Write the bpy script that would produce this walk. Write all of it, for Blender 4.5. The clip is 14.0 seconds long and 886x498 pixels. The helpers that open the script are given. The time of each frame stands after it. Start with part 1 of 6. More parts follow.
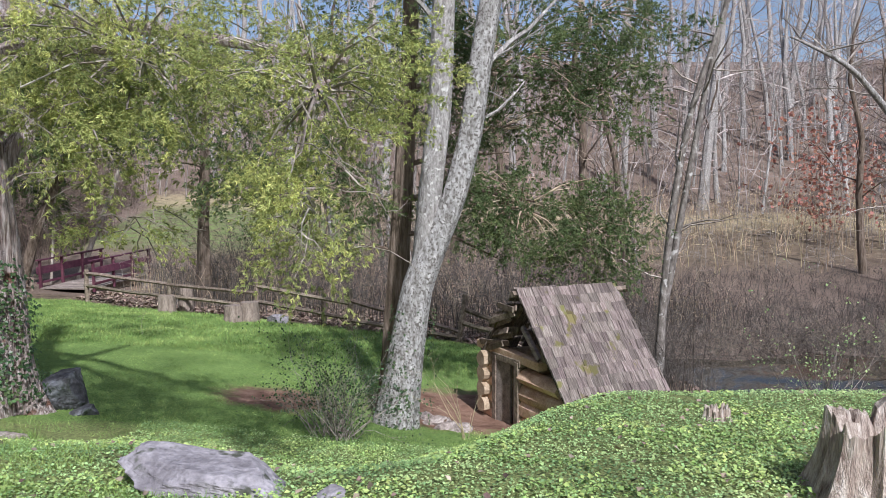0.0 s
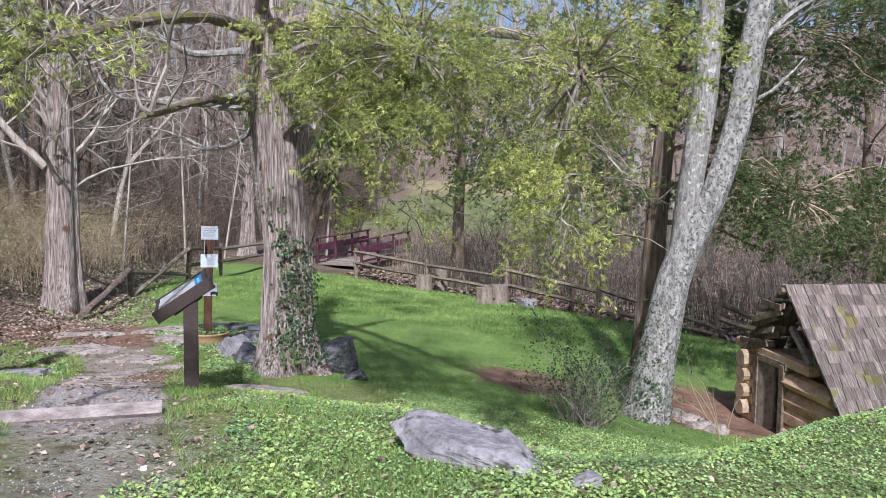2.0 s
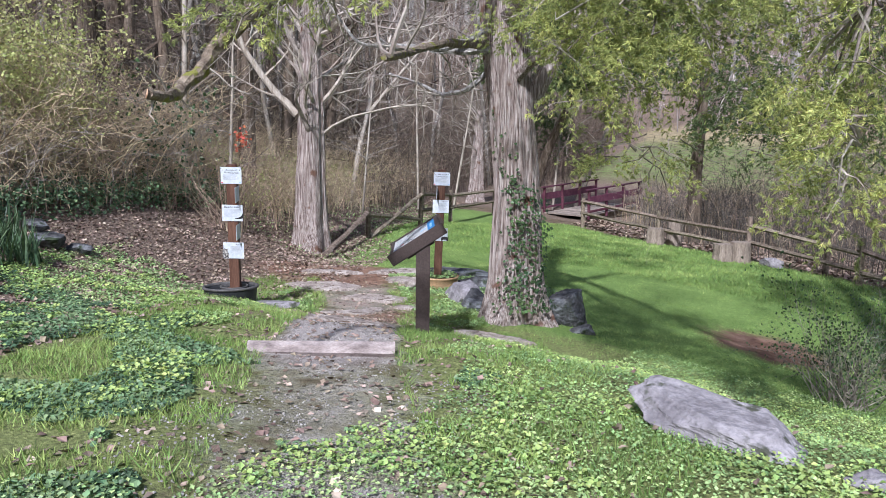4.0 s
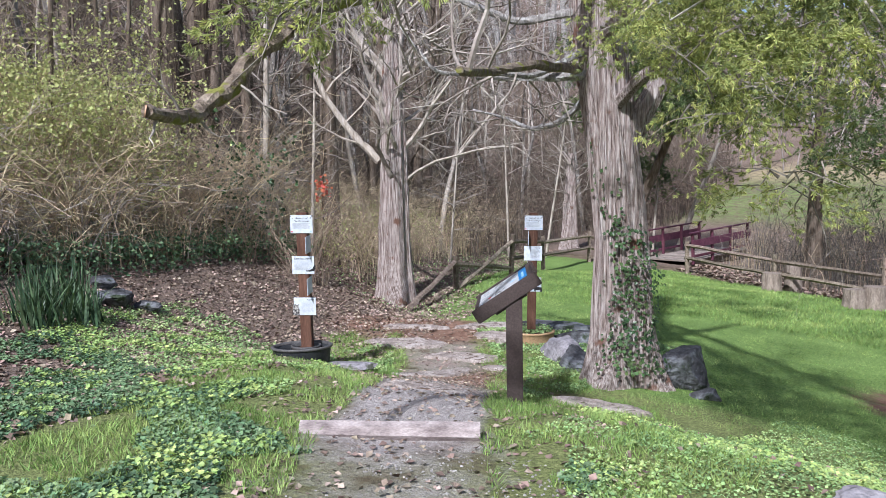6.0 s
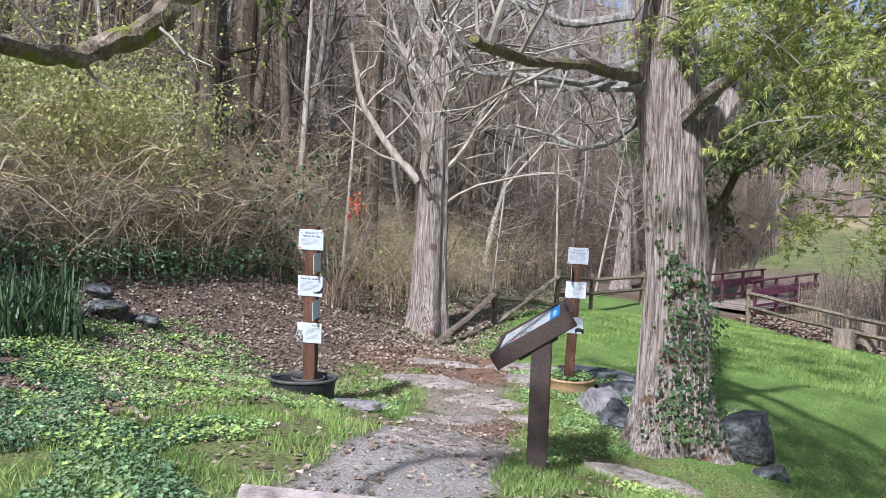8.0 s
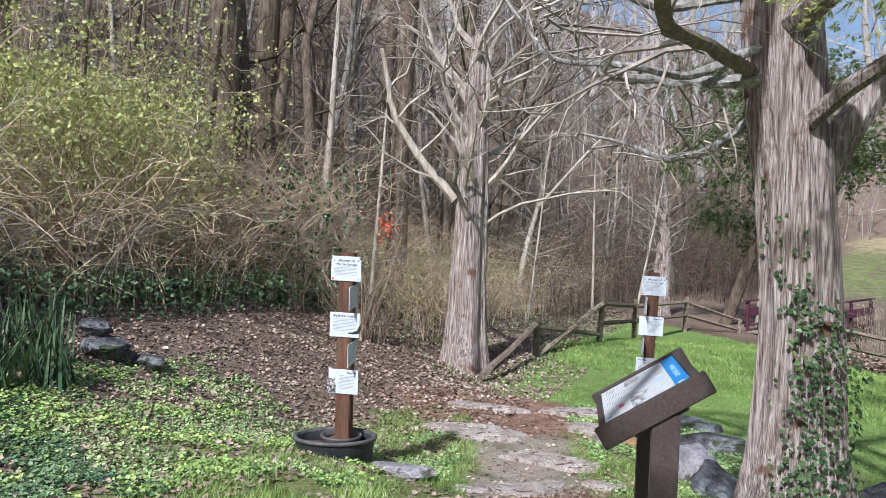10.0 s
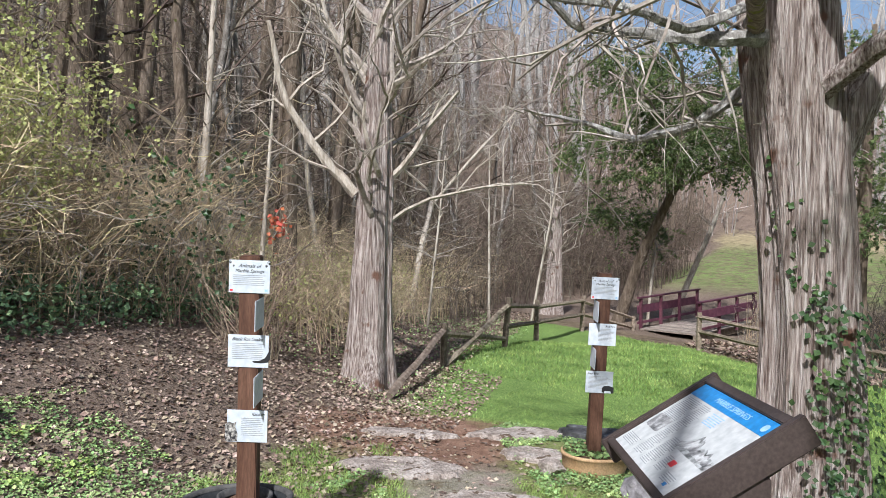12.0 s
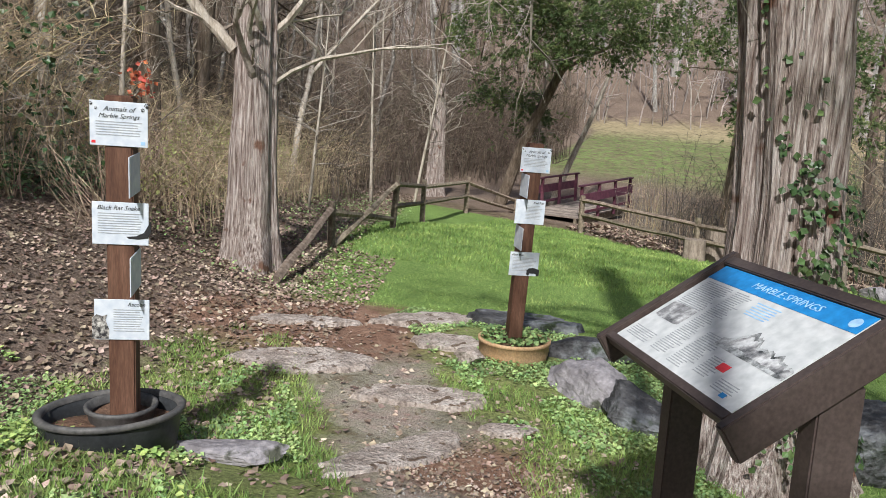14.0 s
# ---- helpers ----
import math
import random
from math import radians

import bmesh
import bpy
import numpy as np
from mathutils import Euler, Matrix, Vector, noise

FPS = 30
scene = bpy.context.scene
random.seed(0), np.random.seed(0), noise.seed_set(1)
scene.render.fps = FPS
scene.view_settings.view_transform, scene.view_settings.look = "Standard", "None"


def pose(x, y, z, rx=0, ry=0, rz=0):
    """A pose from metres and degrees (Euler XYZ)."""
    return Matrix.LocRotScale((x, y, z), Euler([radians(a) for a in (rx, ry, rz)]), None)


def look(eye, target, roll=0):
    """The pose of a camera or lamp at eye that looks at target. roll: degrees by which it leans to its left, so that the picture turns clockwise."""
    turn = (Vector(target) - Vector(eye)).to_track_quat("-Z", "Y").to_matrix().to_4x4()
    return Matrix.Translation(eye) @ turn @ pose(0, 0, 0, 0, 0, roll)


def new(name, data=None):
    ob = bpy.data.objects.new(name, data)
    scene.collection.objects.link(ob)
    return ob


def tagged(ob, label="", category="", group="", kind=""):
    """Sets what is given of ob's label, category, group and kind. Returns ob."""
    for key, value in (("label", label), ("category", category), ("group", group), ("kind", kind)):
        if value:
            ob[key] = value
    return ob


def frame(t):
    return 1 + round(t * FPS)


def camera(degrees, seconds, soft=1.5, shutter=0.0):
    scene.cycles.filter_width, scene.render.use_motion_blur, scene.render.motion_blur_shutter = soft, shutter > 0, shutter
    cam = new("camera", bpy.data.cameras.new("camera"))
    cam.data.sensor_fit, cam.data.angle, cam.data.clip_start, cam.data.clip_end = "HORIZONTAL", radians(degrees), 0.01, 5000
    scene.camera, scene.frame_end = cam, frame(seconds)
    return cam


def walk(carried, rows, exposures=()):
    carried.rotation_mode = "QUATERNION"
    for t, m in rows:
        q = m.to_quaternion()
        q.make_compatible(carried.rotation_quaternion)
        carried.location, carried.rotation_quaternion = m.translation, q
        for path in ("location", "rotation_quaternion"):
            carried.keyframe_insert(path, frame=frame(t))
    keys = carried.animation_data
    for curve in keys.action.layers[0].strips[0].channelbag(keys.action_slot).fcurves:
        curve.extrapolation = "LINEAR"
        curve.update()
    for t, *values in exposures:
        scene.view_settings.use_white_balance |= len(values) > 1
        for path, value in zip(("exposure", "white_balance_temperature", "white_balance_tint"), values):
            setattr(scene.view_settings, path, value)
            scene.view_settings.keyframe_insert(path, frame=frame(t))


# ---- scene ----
cam = camera(60.7, 14.0, soft=0.85)
PATH = [
    (0, (0.004, 0.821, 1.87), (0.08, 2.817, 1.76), -0.1),
    (0.5, (-0.009, 0.802, 1.88), (-0.087, 2.798, 1.768), -0.0),
    (1, (-0.036, 0.789, 1.876), (-0.279, 2.771, 1.76), 0.1),
    (1.5, (-0.066, 0.782, 1.87), (-0.471, 2.736, 1.745), 0.3),
    (2, (-0.104, 0.787, 1.864), (-0.664, 2.701, 1.717), 0.6),
    (2.5, (-0.162, 0.784, 1.859), (-0.869, 2.647, 1.68), 0.9),
    (3, (-0.251, 0.819, 1.86), (-1.093, 2.619, 1.637), 1.3),
    (3.5, (-0.31, 0.883, 1.847), (-1.276, 2.614, 1.584), 1.4),
    (4, (-0.342, 1.08, 1.824), (-1.425, 2.737, 1.537), 0.8),
    (4.2, (-0.374, 1.139, 1.825), (-1.494, 2.77, 1.536), 0.5),
    (6.3, (-1.118, 2.319, 1.685), (-2.414, 3.836, 1.543), -0.7),
    (6.5, (-1.161, 2.455, 1.705), (-2.46, 3.97, 1.569), -0.2),
    (7, (-1.341, 2.746, 1.632), (-2.649, 4.255, 1.523), 1.1),
    (7.5, (-1.476, 3.025, 1.573), (-2.814, 4.509, 1.484), 2.1),
    (8, (-1.62, 3.239, 1.56), (-3.011, 4.674, 1.484), 2.3),
    (8.2, (-1.697, 3.29, 1.521), (-3.114, 4.7, 1.458), 2.2),
    (10.3, (-3.256, 4.153, 1.597), (-4.678, 5.559, 1.578), 2.4),
    (10.5, (-3.433, 4.236, 1.597), (-4.824, 5.673, 1.575), 2.3),
    (11, (-3.837, 4.451, 1.601), (-5.139, 5.969, 1.594), 1.8),
    (11.5, (-4.146, 4.665, 1.575), (-5.377, 6.241, 1.588), 1.5),
    (12, (-4.422, 4.824, 1.546), (-5.596, 6.443, 1.534), 1.6),
    (12.5, (-4.626, 4.959, 1.507), (-5.741, 6.617, 1.418), 2.2),
    (13, (-4.847, 5.126, 1.482), (-5.885, 6.826, 1.294), 2.6),
    (13.5, (-5.103, 5.276, 1.417), (-6.045, 7.02, 1.152), 3.1),
    (14, (-5.36, 5.481, 1.335), (-6.213, 7.264, 1.032), 3.4),
]
walk(cam, [(t, look(eye, target, roll)) for t, eye, target, roll in PATH], exposures=[(0.0, 0.07, 6100, 15), (4.0, 0.15, 5950, 16), (8.0, 0.25, 6000, 13), (11.5, 0.24, 6250, 11), (14.0, 0.02, 6650, 9)])

# ---- light ----
SUN_ELEV = radians(43)
SUN_FROM = Vector((0.30, -0.954, 0)).normalized()
world = bpy.data.worlds.new("sky")
scene.world = world
world.use_nodes = True
wn = world.node_tree
sky = wn.nodes.new("ShaderNodeTexSky")
sky.sky_type = "NISHITA"
sky.sun_disc = False
sky.sun_elevation = SUN_ELEV
sky.sun_rotation = math.atan2(SUN_FROM.x, SUN_FROM.y)
sky.air_density, sky.dust_density = 1.0, 2.0
wn.links.new(sky.outputs[0], wn.nodes["Background"].inputs[0])
wn.nodes["Background"].inputs[1].default_value = 0.118
sun = new("sun", bpy.data.lights.new("sun", "SUN"))
sun.data.energy, sun.data.angle, sun.data.color = 5.0, radians(1.8), (0.97, 0.97, 0.97)
sun_dir = Vector((SUN_FROM.x * math.cos(SUN_ELEV), SUN_FROM.y * math.cos(SUN_ELEV), math.sin(SUN_ELEV)))
sun.matrix_world = look(sun_dir * 60, (0, 0, 0))

# ---- materials ----
def material(name, colors, scale=4.0, detail=6, rough=0.85, bump=0.3, stretch=(1, 1, 1), fine=None, metal=0.0, vary=0.0, island=0.0, speck=None, distance=0.02, stops=None, transl=0.0, coords="Object"):
    """Noise between colours at two scales, with bump. speck: (colour, scale, threshold) patches such as lichen or moss."""
    m = bpy.data.materials.new(name)
    m.use_nodes = True
    nt = m.node_tree
    N, L = nt.nodes, nt.links
    b = N["Principled BSDF"]
    b.inputs["Roughness"].default_value, b.inputs["Metallic"].default_value = rough, metal
    b.inputs["Specular IOR Level"].default_value = 0.3
    tc = N.new("ShaderNodeTexCoord")
    mp = N.new("ShaderNodeMapping")
    mp.inputs["Scale"].default_value = stretch
    L.new(tc.outputs[coords], mp.inputs[0])
    big = N.new("ShaderNodeTexNoise")
    big.inputs["Scale"].default_value, big.inputs["Detail"].default_value, big.inputs["Roughness"].default_value = scale, detail, 0.65
    L.new(mp.outputs[0], big.inputs["Vector"])
    ramp = N.new("ShaderNodeValToRGB")
    n = len(colors)
    e = ramp.color_ramp.elements
    while len(e) < n:
        e.new(0.5)
    for k, c in enumerate(colors):
        e[k].position = stops[k] if stops else 0.3 + 0.4 * k / max(1, n - 1)
        e[k].color = (*c, 1)
    L.new(big.outputs["Fac"], ramp.inputs[0])
    col = ramp.outputs[0]
    small = N.new("ShaderNodeTexNoise")
    small.inputs["Scale"].default_value, small.inputs["Detail"].default_value = fine or scale * 9, 4
    L.new(mp.outputs[0], small.inputs["Vector"])
    mix = N.new("ShaderNodeMix")
    mix.data_type, mix.blend_type = "RGBA", "OVERLAY"
    mix.inputs[0].default_value = 0.55
    L.new(col, mix.inputs[6])
    L.new(small.outputs["Fac"], mix.inputs[7])
    col = mix.outputs[2]
    if speck:
        sp = N.new("ShaderNodeTexNoise")
        sp.inputs["Scale"].default_value, sp.inputs["Detail"].default_value = speck[1], 5
        L.new(tc.outputs[coords], sp.inputs["Vector"])
        sr = N.new("ShaderNodeMapRange")
        sr.inputs[1].default_value, sr.inputs[2].default_value = speck[2], speck[2] + 0.06
        L.new(sp.outputs["Fac"], sr.inputs[0])
        mx = N.new("ShaderNodeMix")
        mx.data_type = "RGBA"
        L.new(sr.outputs[0], mx.inputs[0])
        L.new(col, mx.inputs[6])
        mx.inputs[7].default_value = (*speck[0], 1)
        col = mx.outputs[2]
    if vary or island:
        src = N.new("ShaderNodeNewGeometry").outputs["Random Per Island"] if island else N.new("ShaderNodeObjectInfo").outputs["Random"]
        mr = N.new("ShaderNodeMapRange")
        a = island or vary
        mr.inputs[3].default_value, mr.inputs[4].default_value = 1 - a, 1 + a
        L.new(src, mr.inputs[0])
        hs = N.new("ShaderNodeHueSaturation")
        L.new(mr.outputs[0], hs.inputs["Value"])
        h = N.new("ShaderNodeMapRange")
        h.inputs[3].default_value, h.inputs[4].default_value = 0.5 - 0.06 * a, 0.5 + 0.06 * a
        mul = N.new("ShaderNodeMath")
        mul.operation = "FRACT"
        m7 = N.new("ShaderNodeMath")
        m7.operation = "MULTIPLY"
        m7.inputs[1].default_value = 7.31
        L.new(src, m7.inputs[0])
        L.new(m7.outputs[0], mul.inputs[0])
        L.new(mul.outputs[0], h.inputs[0])
        L.new(h.outputs[0], hs.inputs["Hue"])
        L.new(col, hs.inputs["Color"])
        col = hs.outputs[0]
    L.new(col, b.inputs["Base Color"])
    if bump:
        add = N.new("ShaderNodeMath")
        add.operation = "ADD"
        L.new(big.outputs["Fac"], add.inputs[0])
        L.new(small.outputs["Fac"], add.inputs[1])
        bp = N.new("ShaderNodeBump")
        bp.inputs["Strength"].default_value, bp.inputs["Distance"].default_value = bump, distance
        L.new(add.outputs[0], bp.inputs["Height"])
        L.new(bp.outputs[0], b.inputs["Normal"])
    if transl:
        tr = N.new("ShaderNodeBsdfTranslucent")
        L.new(col, tr.inputs[0])
        ms = N.new("ShaderNodeMixShader")
        ms.inputs[0].default_value = transl
        L.new(b.outputs[0], ms.inputs[1])
        L.new(tr.outputs[0], ms.inputs[2])
        L.new(ms.outputs[0], N["Material Output"].inputs[0])
    return m


M = {}
M["cedar_bark"] = material("cedar_bark", [(0.11, 0.068, 0.053), (0.43, 0.35, 0.315), (0.74, 0.67, 0.63)], 5.0, 10, 0.95, 1.0, (9, 9, 0.42), fine=13, distance=0.05, speck=((0.22, 0.12, 0.085), 3.0, 0.63), stops=[0.34, 0.5, 0.64])
M["dark_bark"] = material("dark_bark", [(0.06, 0.042, 0.03), (0.15, 0.115, 0.085), (0.26, 0.21, 0.17)], 6, 8, 0.95, 0.8, (2.2, 2.2, 0.3), fine=30, distance=0.03)
M["grey_bark"] = material("grey_bark", [(0.12, 0.105, 0.095), (0.32, 0.305, 0.285), (0.52, 0.505, 0.48)], 17, 8, 0.9, 0.9, (1.4, 1.4, 0.5), fine=70, speck=((0.62, 0.62, 0.58), 13, 0.60))
M["white_bark"] = material("white_bark", [(0.11, 0.10, 0.085), (0.38, 0.37, 0.35), (0.70, 0.69, 0.67)], 13, 10, 0.9, 1.0, (1.4, 1.4, 0.6), fine=110, speck=((0.15, 0.135, 0.12), 26, 0.54))
M["pale_bark"] = material("pale_bark", [(0.22, 0.18, 0.14), (0.42, 0.37, 0.31), (0.55, 0.5, 0.44)], 6, 6, 0.9, 0.5, (2, 2, 0.4), fine=30)
# grey-brown marsh twigs, darkened to carry the shade over the marsh
M["twig_marsh_shade"] = material("twig_marsh_shade", [(0.05, 0.043, 0.036), (0.17, 0.15, 0.13)], 2, 3, 0.95, 0, island=0.5)
M["mottled_bark"] = material("mottled_bark", [(0.07, 0.06, 0.05), (0.19, 0.17, 0.15), (0.34, 0.32, 0.29)], 9, 8, 0.9, 0.8, (1.5, 1.5, 0.6), fine=50, speck=((0.5, 0.49, 0.46), 7, 0.6))
M["twig_grey"] = material("twig_grey", [(0.17, 0.14, 0.115), (0.44, 0.40, 0.35)], 3, 3, 0.9, 0, island=0.35)
M["twig_brown"] = material("twig_brown", [(0.23, 0.17, 0.12), (0.52, 0.42, 0.31)], 2, 3, 0.9, 0, island=0.45)
# darker copy of twig_brown: the woods' shade is put into the colour
M["twig_shaded"] = material("twig_shaded", [(0.07, 0.052, 0.04), (0.22, 0.17, 0.13)], 2, 3, 0.95, 0, island=0.45)
M["twig_tan"] = material("twig_tan", [(0.36, 0.27, 0.165), (0.66, 0.55, 0.37)], 1.5, 3, 0.9, 0, island=0.4)
M["needle"] = material("needle", [(0.10, 0.135, 0.055), (0.37, 0.41, 0.14), (0.76, 0.78, 0.28)], 2.6, 4, 0.75, 0, island=0.4, transl=0.38)
M["needle_dark"] = material("needle_dark", [(0.05, 0.085, 0.035), (0.125, 0.175, 0.07), (0.25, 0.30, 0.115)], 1.3, 4, 0.75, 0, island=0.4, transl=0.35)
M["ivy"] = material("ivy", [(0.13, 0.22, 0.09), (0.29, 0.43, 0.17), (0.50, 0.62, 0.27)], 1.4, 4, 0.6, 0, island=0.4, transl=0.2)
M["ivy_dark"] = material("ivy_dark", [(0.022, 0.05, 0.022), (0.045, 0.085, 0.03), (0.09, 0.14, 0.045)], 2, 4, 0.4, 0, island=0.4)
M["weed_bright"] = material("weed_bright", [(0.19, 0.30, 0.09), (0.37, 0.50, 0.16), (0.56, 0.66, 0.24)], 1.8, 4, 0.55, 0, island=0.35, transl=0.25)
# deeper green than ivy; shade left of the path is put into it
M["ivy_mid"] = material("ivy_mid", [(0.06, 0.115, 0.065), (0.14, 0.23, 0.115), (0.28, 0.39, 0.19)], 1.6, 4, 0.45, 0, island=0.4, transl=0.15)
M["twig_wood"] = material("twig_wood", [(0.10, 0.08, 0.062), (0.30, 0.25, 0.20)], 1.2, 3, 0.95, 0, island=0.5)
# paler than the near twigs: distance haze is put into the colour
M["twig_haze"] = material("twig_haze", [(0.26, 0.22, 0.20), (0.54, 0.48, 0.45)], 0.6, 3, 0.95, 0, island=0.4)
M["pebble"] = material("pebble", [(0.20, 0.185, 0.17), (0.44, 0.42, 0.40)], 9, 4, 0.9, 0.2, island=0.4)
M["grass"] = material("grass", [(0.115, 0.19, 0.05), (0.23, 0.345, 0.095), (0.38, 0.48, 0.16)], 1.0, 4, 0.6, 0, island=0.35, transl=0.2)
M["litter"] = material("litter", [(0.12, 0.085, 0.062), (0.26, 0.195, 0.15), (0.48, 0.39, 0.32)], 3, 3, 0.9, 0, island=0.55)
M["red_leaf"] = material("red_leaf", [(0.5, 0.10, 0.06), (0.62, 0.2, 0.12)], 3, 3, 0.7, 0, island=0.3, transl=0.2)
M["russet"] = material("russet", [(0.36, 0.16, 0.12), (0.5, 0.27, 0.2)], 3, 3, 0.8, 0, island=0.3, transl=0.3)
M["yellow_leaf"] = material("yellow_leaf", [(0.32, 0.36, 0.13), (0.62, 0.63, 0.27)], 3, 3, 0.7, 0, island=0.3, transl=0.3)
M["post_stain"] = material("post_stain", [(0.055, 0.026, 0.018), (0.105, 0.05, 0.032), (0.17, 0.09, 0.06)], 6, 6, 0.7, 0.3, (3, 3, 0.3), fine=60, distance=0.004)
M["weathered"] = material("weathered", [(0.08, 0.06, 0.044), (0.19, 0.152, 0.115), (0.33, 0.28, 0.22)], 5, 7, 0.9, 0.6, (2, 2, 2), fine=50, vary=0.25, distance=0.01)
M["log_edge"] = material("log_edge", [(0.15, 0.12, 0.115), (0.34, 0.29, 0.275), (0.5, 0.44, 0.42)], 5, 7, 0.9, 0.6, (1, 1, 3), fine=50, distance=0.01)
M["purple_paint"] = material("purple_paint", [(0.06, 0.02, 0.034), (0.10, 0.032, 0.052), (0.15, 0.06, 0.08)], 3, 6, 0.65, 0.2, fine=40, distance=0.004, vary=0.15)
M["deck_wood"] = material("deck_wood", [(0.13, 0.10, 0.085), (0.28, 0.235, 0.20), (0.38, 0.33, 0.29)], 5, 6, 0.9, 0.4, fine=40, vary=0.3, distance=0.006)
M["panel_brown"] = material("panel_brown", [(0.048, 0.034, 0.031), (0.066, 0.049, 0.045), (0.088, 0.068, 0.062)], 2.5, 5, 0.5, 0.1, fine=60, distance=0.002)
M["white_sign"] = material("white_sign", [(0.58, 0.63, 0.70), (0.595, 0.645, 0.715)], 2, 3, 0.4, 0)
M["sheet"] = material("sheet", [(0.55, 0.57, 0.58), (0.57, 0.59, 0.60)], 2, 3, 0.35, 0)
M["ink"] = material("ink", [(0.018, 0.018, 0.02), (0.03, 0.03, 0.032)], 8, 3, 0.6, 0)
M["ink_grey"] = material("ink_grey", [(0.30, 0.32, 0.34), (0.38, 0.40, 0.42)], 8, 3, 0.6, 0)
M["ink_red"] = material("ink_red", [(0.7, 0.035, 0.05), (0.75, 0.05, 0.06)], 8, 3, 0.5, 0)
M["ink_blue"] = material("ink_blue", [(0.012, 0.20, 0.52), (0.02, 0.24, 0.58)], 3, 3, 0.35, 0)
M["ink_pale_blue"] = material("ink_pale_blue", [(0.30, 0.52, 0.74), (0.36, 0.56, 0.76)], 3, 3, 0.5, 0)
M["ink_white"] = material("ink_white", [(0.78, 0.82, 0.86), (0.82, 0.85, 0.88)], 3, 3, 0.5, 0)
M["fur_print"] = material("fur_print", [(0.03, 0.03, 0.035), (0.22, 0.21, 0.2), (0.6, 0.58, 0.55)], 40, 5, 0.5, 0, stops=[0.4, 0.5, 0.62])
M["fox_print"] = material("fox_print", [(0.5, 0.26, 0.12), (0.62, 0.46, 0.34), (0.75, 0.72, 0.68)], 40, 5, 0.5, 0)
M["photo_dark"] = material("photo_dark", [(0.05, 0.055, 0.06), (0.25, 0.25, 0.26), (0.6, 0.61, 0.62)], 9, 6, 0.4, 0, fine=60, stops=[0.38, 0.5, 0.62])
M["photo_light"] = material("photo_light", [(0.04, 0.045, 0.045), (0.25, 0.26, 0.265), (0.47, 0.49, 0.5)], 14, 8, 0.4, 0, fine=90, stops=[0.36, 0.48, 0.57])
M["black_tub"] = material("black_tub", [(0.018, 0.02, 0.023), (0.04, 0.043, 0.047)], 5, 5, 0.5, 0.15, fine=50, distance=0.003)
M["worn_rim"] = material("worn_rim", [(0.05, 0.05, 0.052), (0.13, 0.125, 0.12)], 8, 5, 0.55, 0.15, fine=50, distance=0.003)
M["soil"] = material("soil", [(0.05, 0.03, 0.02), (0.13, 0.075, 0.05), (0.2, 0.12, 0.08)], 14, 6, 0.95, 0.9, fine=60, distance=0.02)
M["terracotta"] = material("terracotta", [(0.38, 0.22, 0.11), (0.50, 0.32, 0.18), (0.56, 0.40, 0.25)], 5, 5, 0.75, 0.2, fine=60, distance=0.004)
M["rock"] = material("rock", [(0.12, 0.11, 0.12), (0.25, 0.235, 0.25), (0.38, 0.36, 0.375)], 4.0, 9, 0.9, 0.7, fine=24, speck=((0.075, 0.08, 0.06), 5, 0.62), distance=0.03)
M["dark_rock"] = material("dark_rock", [(0.03, 0.03, 0.032), (0.085, 0.085, 0.09), (0.22, 0.235, 0.25)], 2.6, 9, 0.75, 0.8, fine=20, speck=((0.04, 0.055, 0.03), 4, 0.6), distance=0.04, stops=[0.36, 0.5, 0.66])
M["slab"] = material("slab", [(0.15, 0.115, 0.095), (0.38, 0.325, 0.29), (0.58, 0.52, 0.48)], 5, 10, 0.92, 1.0, (1, 1, 1), fine=40, speck=((0.13, 0.09, 0.065), 9, 0.60), distance=0.03)
M["shingle"] = material("shingle", [(0.07, 0.055, 0.048), (0.17, 0.138, 0.122), (0.31, 0.265, 0.24)], 4, 7, 0.92, 0.9, (0.9, 9, 0.9), fine=14, vary=0.35, speck=((0.14, 0.125, 0.05), 3.2, 0.60), distance=0.008)
M["log_wall"] = material("log_wall", [(0.36, 0.22, 0.14), (0.58, 0.40, 0.28), (0.68, 0.52, 0.40)], 4, 7, 0.85, 0.5, fine=40, vary=0.2, distance=0.01)
M["log_end"] = material("log_end", [(0.30, 0.22, 0.14), (0.52, 0.42, 0.30)], 8, 5, 0.9, 0.4, fine=50, distance=0.006)
# near-black: the shade inside the springhouse is put into this colour
M["interior_shade"] = material("interior_shade", [(0.02, 0.017, 0.015), (0.04, 0.033, 0.028)], 4, 4, 0.95, 0.3)
M["stump_wood"] = material("stump_wood", [(0.14, 0.09, 0.07), (0.52, 0.43, 0.36), (0.80, 0.73, 0.65)], 4, 8, 0.95, 0.9, (5, 5, 0.35), fine=30, distance=0.03)
M["cut_wood"] = material("cut_wood", [(0.52, 0.30, 0.18), (0.66, 0.44, 0.30)], 10, 4, 0.85, 0.2)
M["chair_stump"] = material("chair_stump", [(0.13, 0.10, 0.08), (0.27, 0.22, 0.18), (0.38, 0.32, 0.27)], 7, 7, 0.95, 0.8, (2, 2, 0.5), fine=40)
M["blade"] = material("blade", [(0.03, 0.06, 0.035), (0.07, 0.12, 0.06), (0.12, 0.17, 0.08)], 2, 3, 0.45, 0, island=0.3)


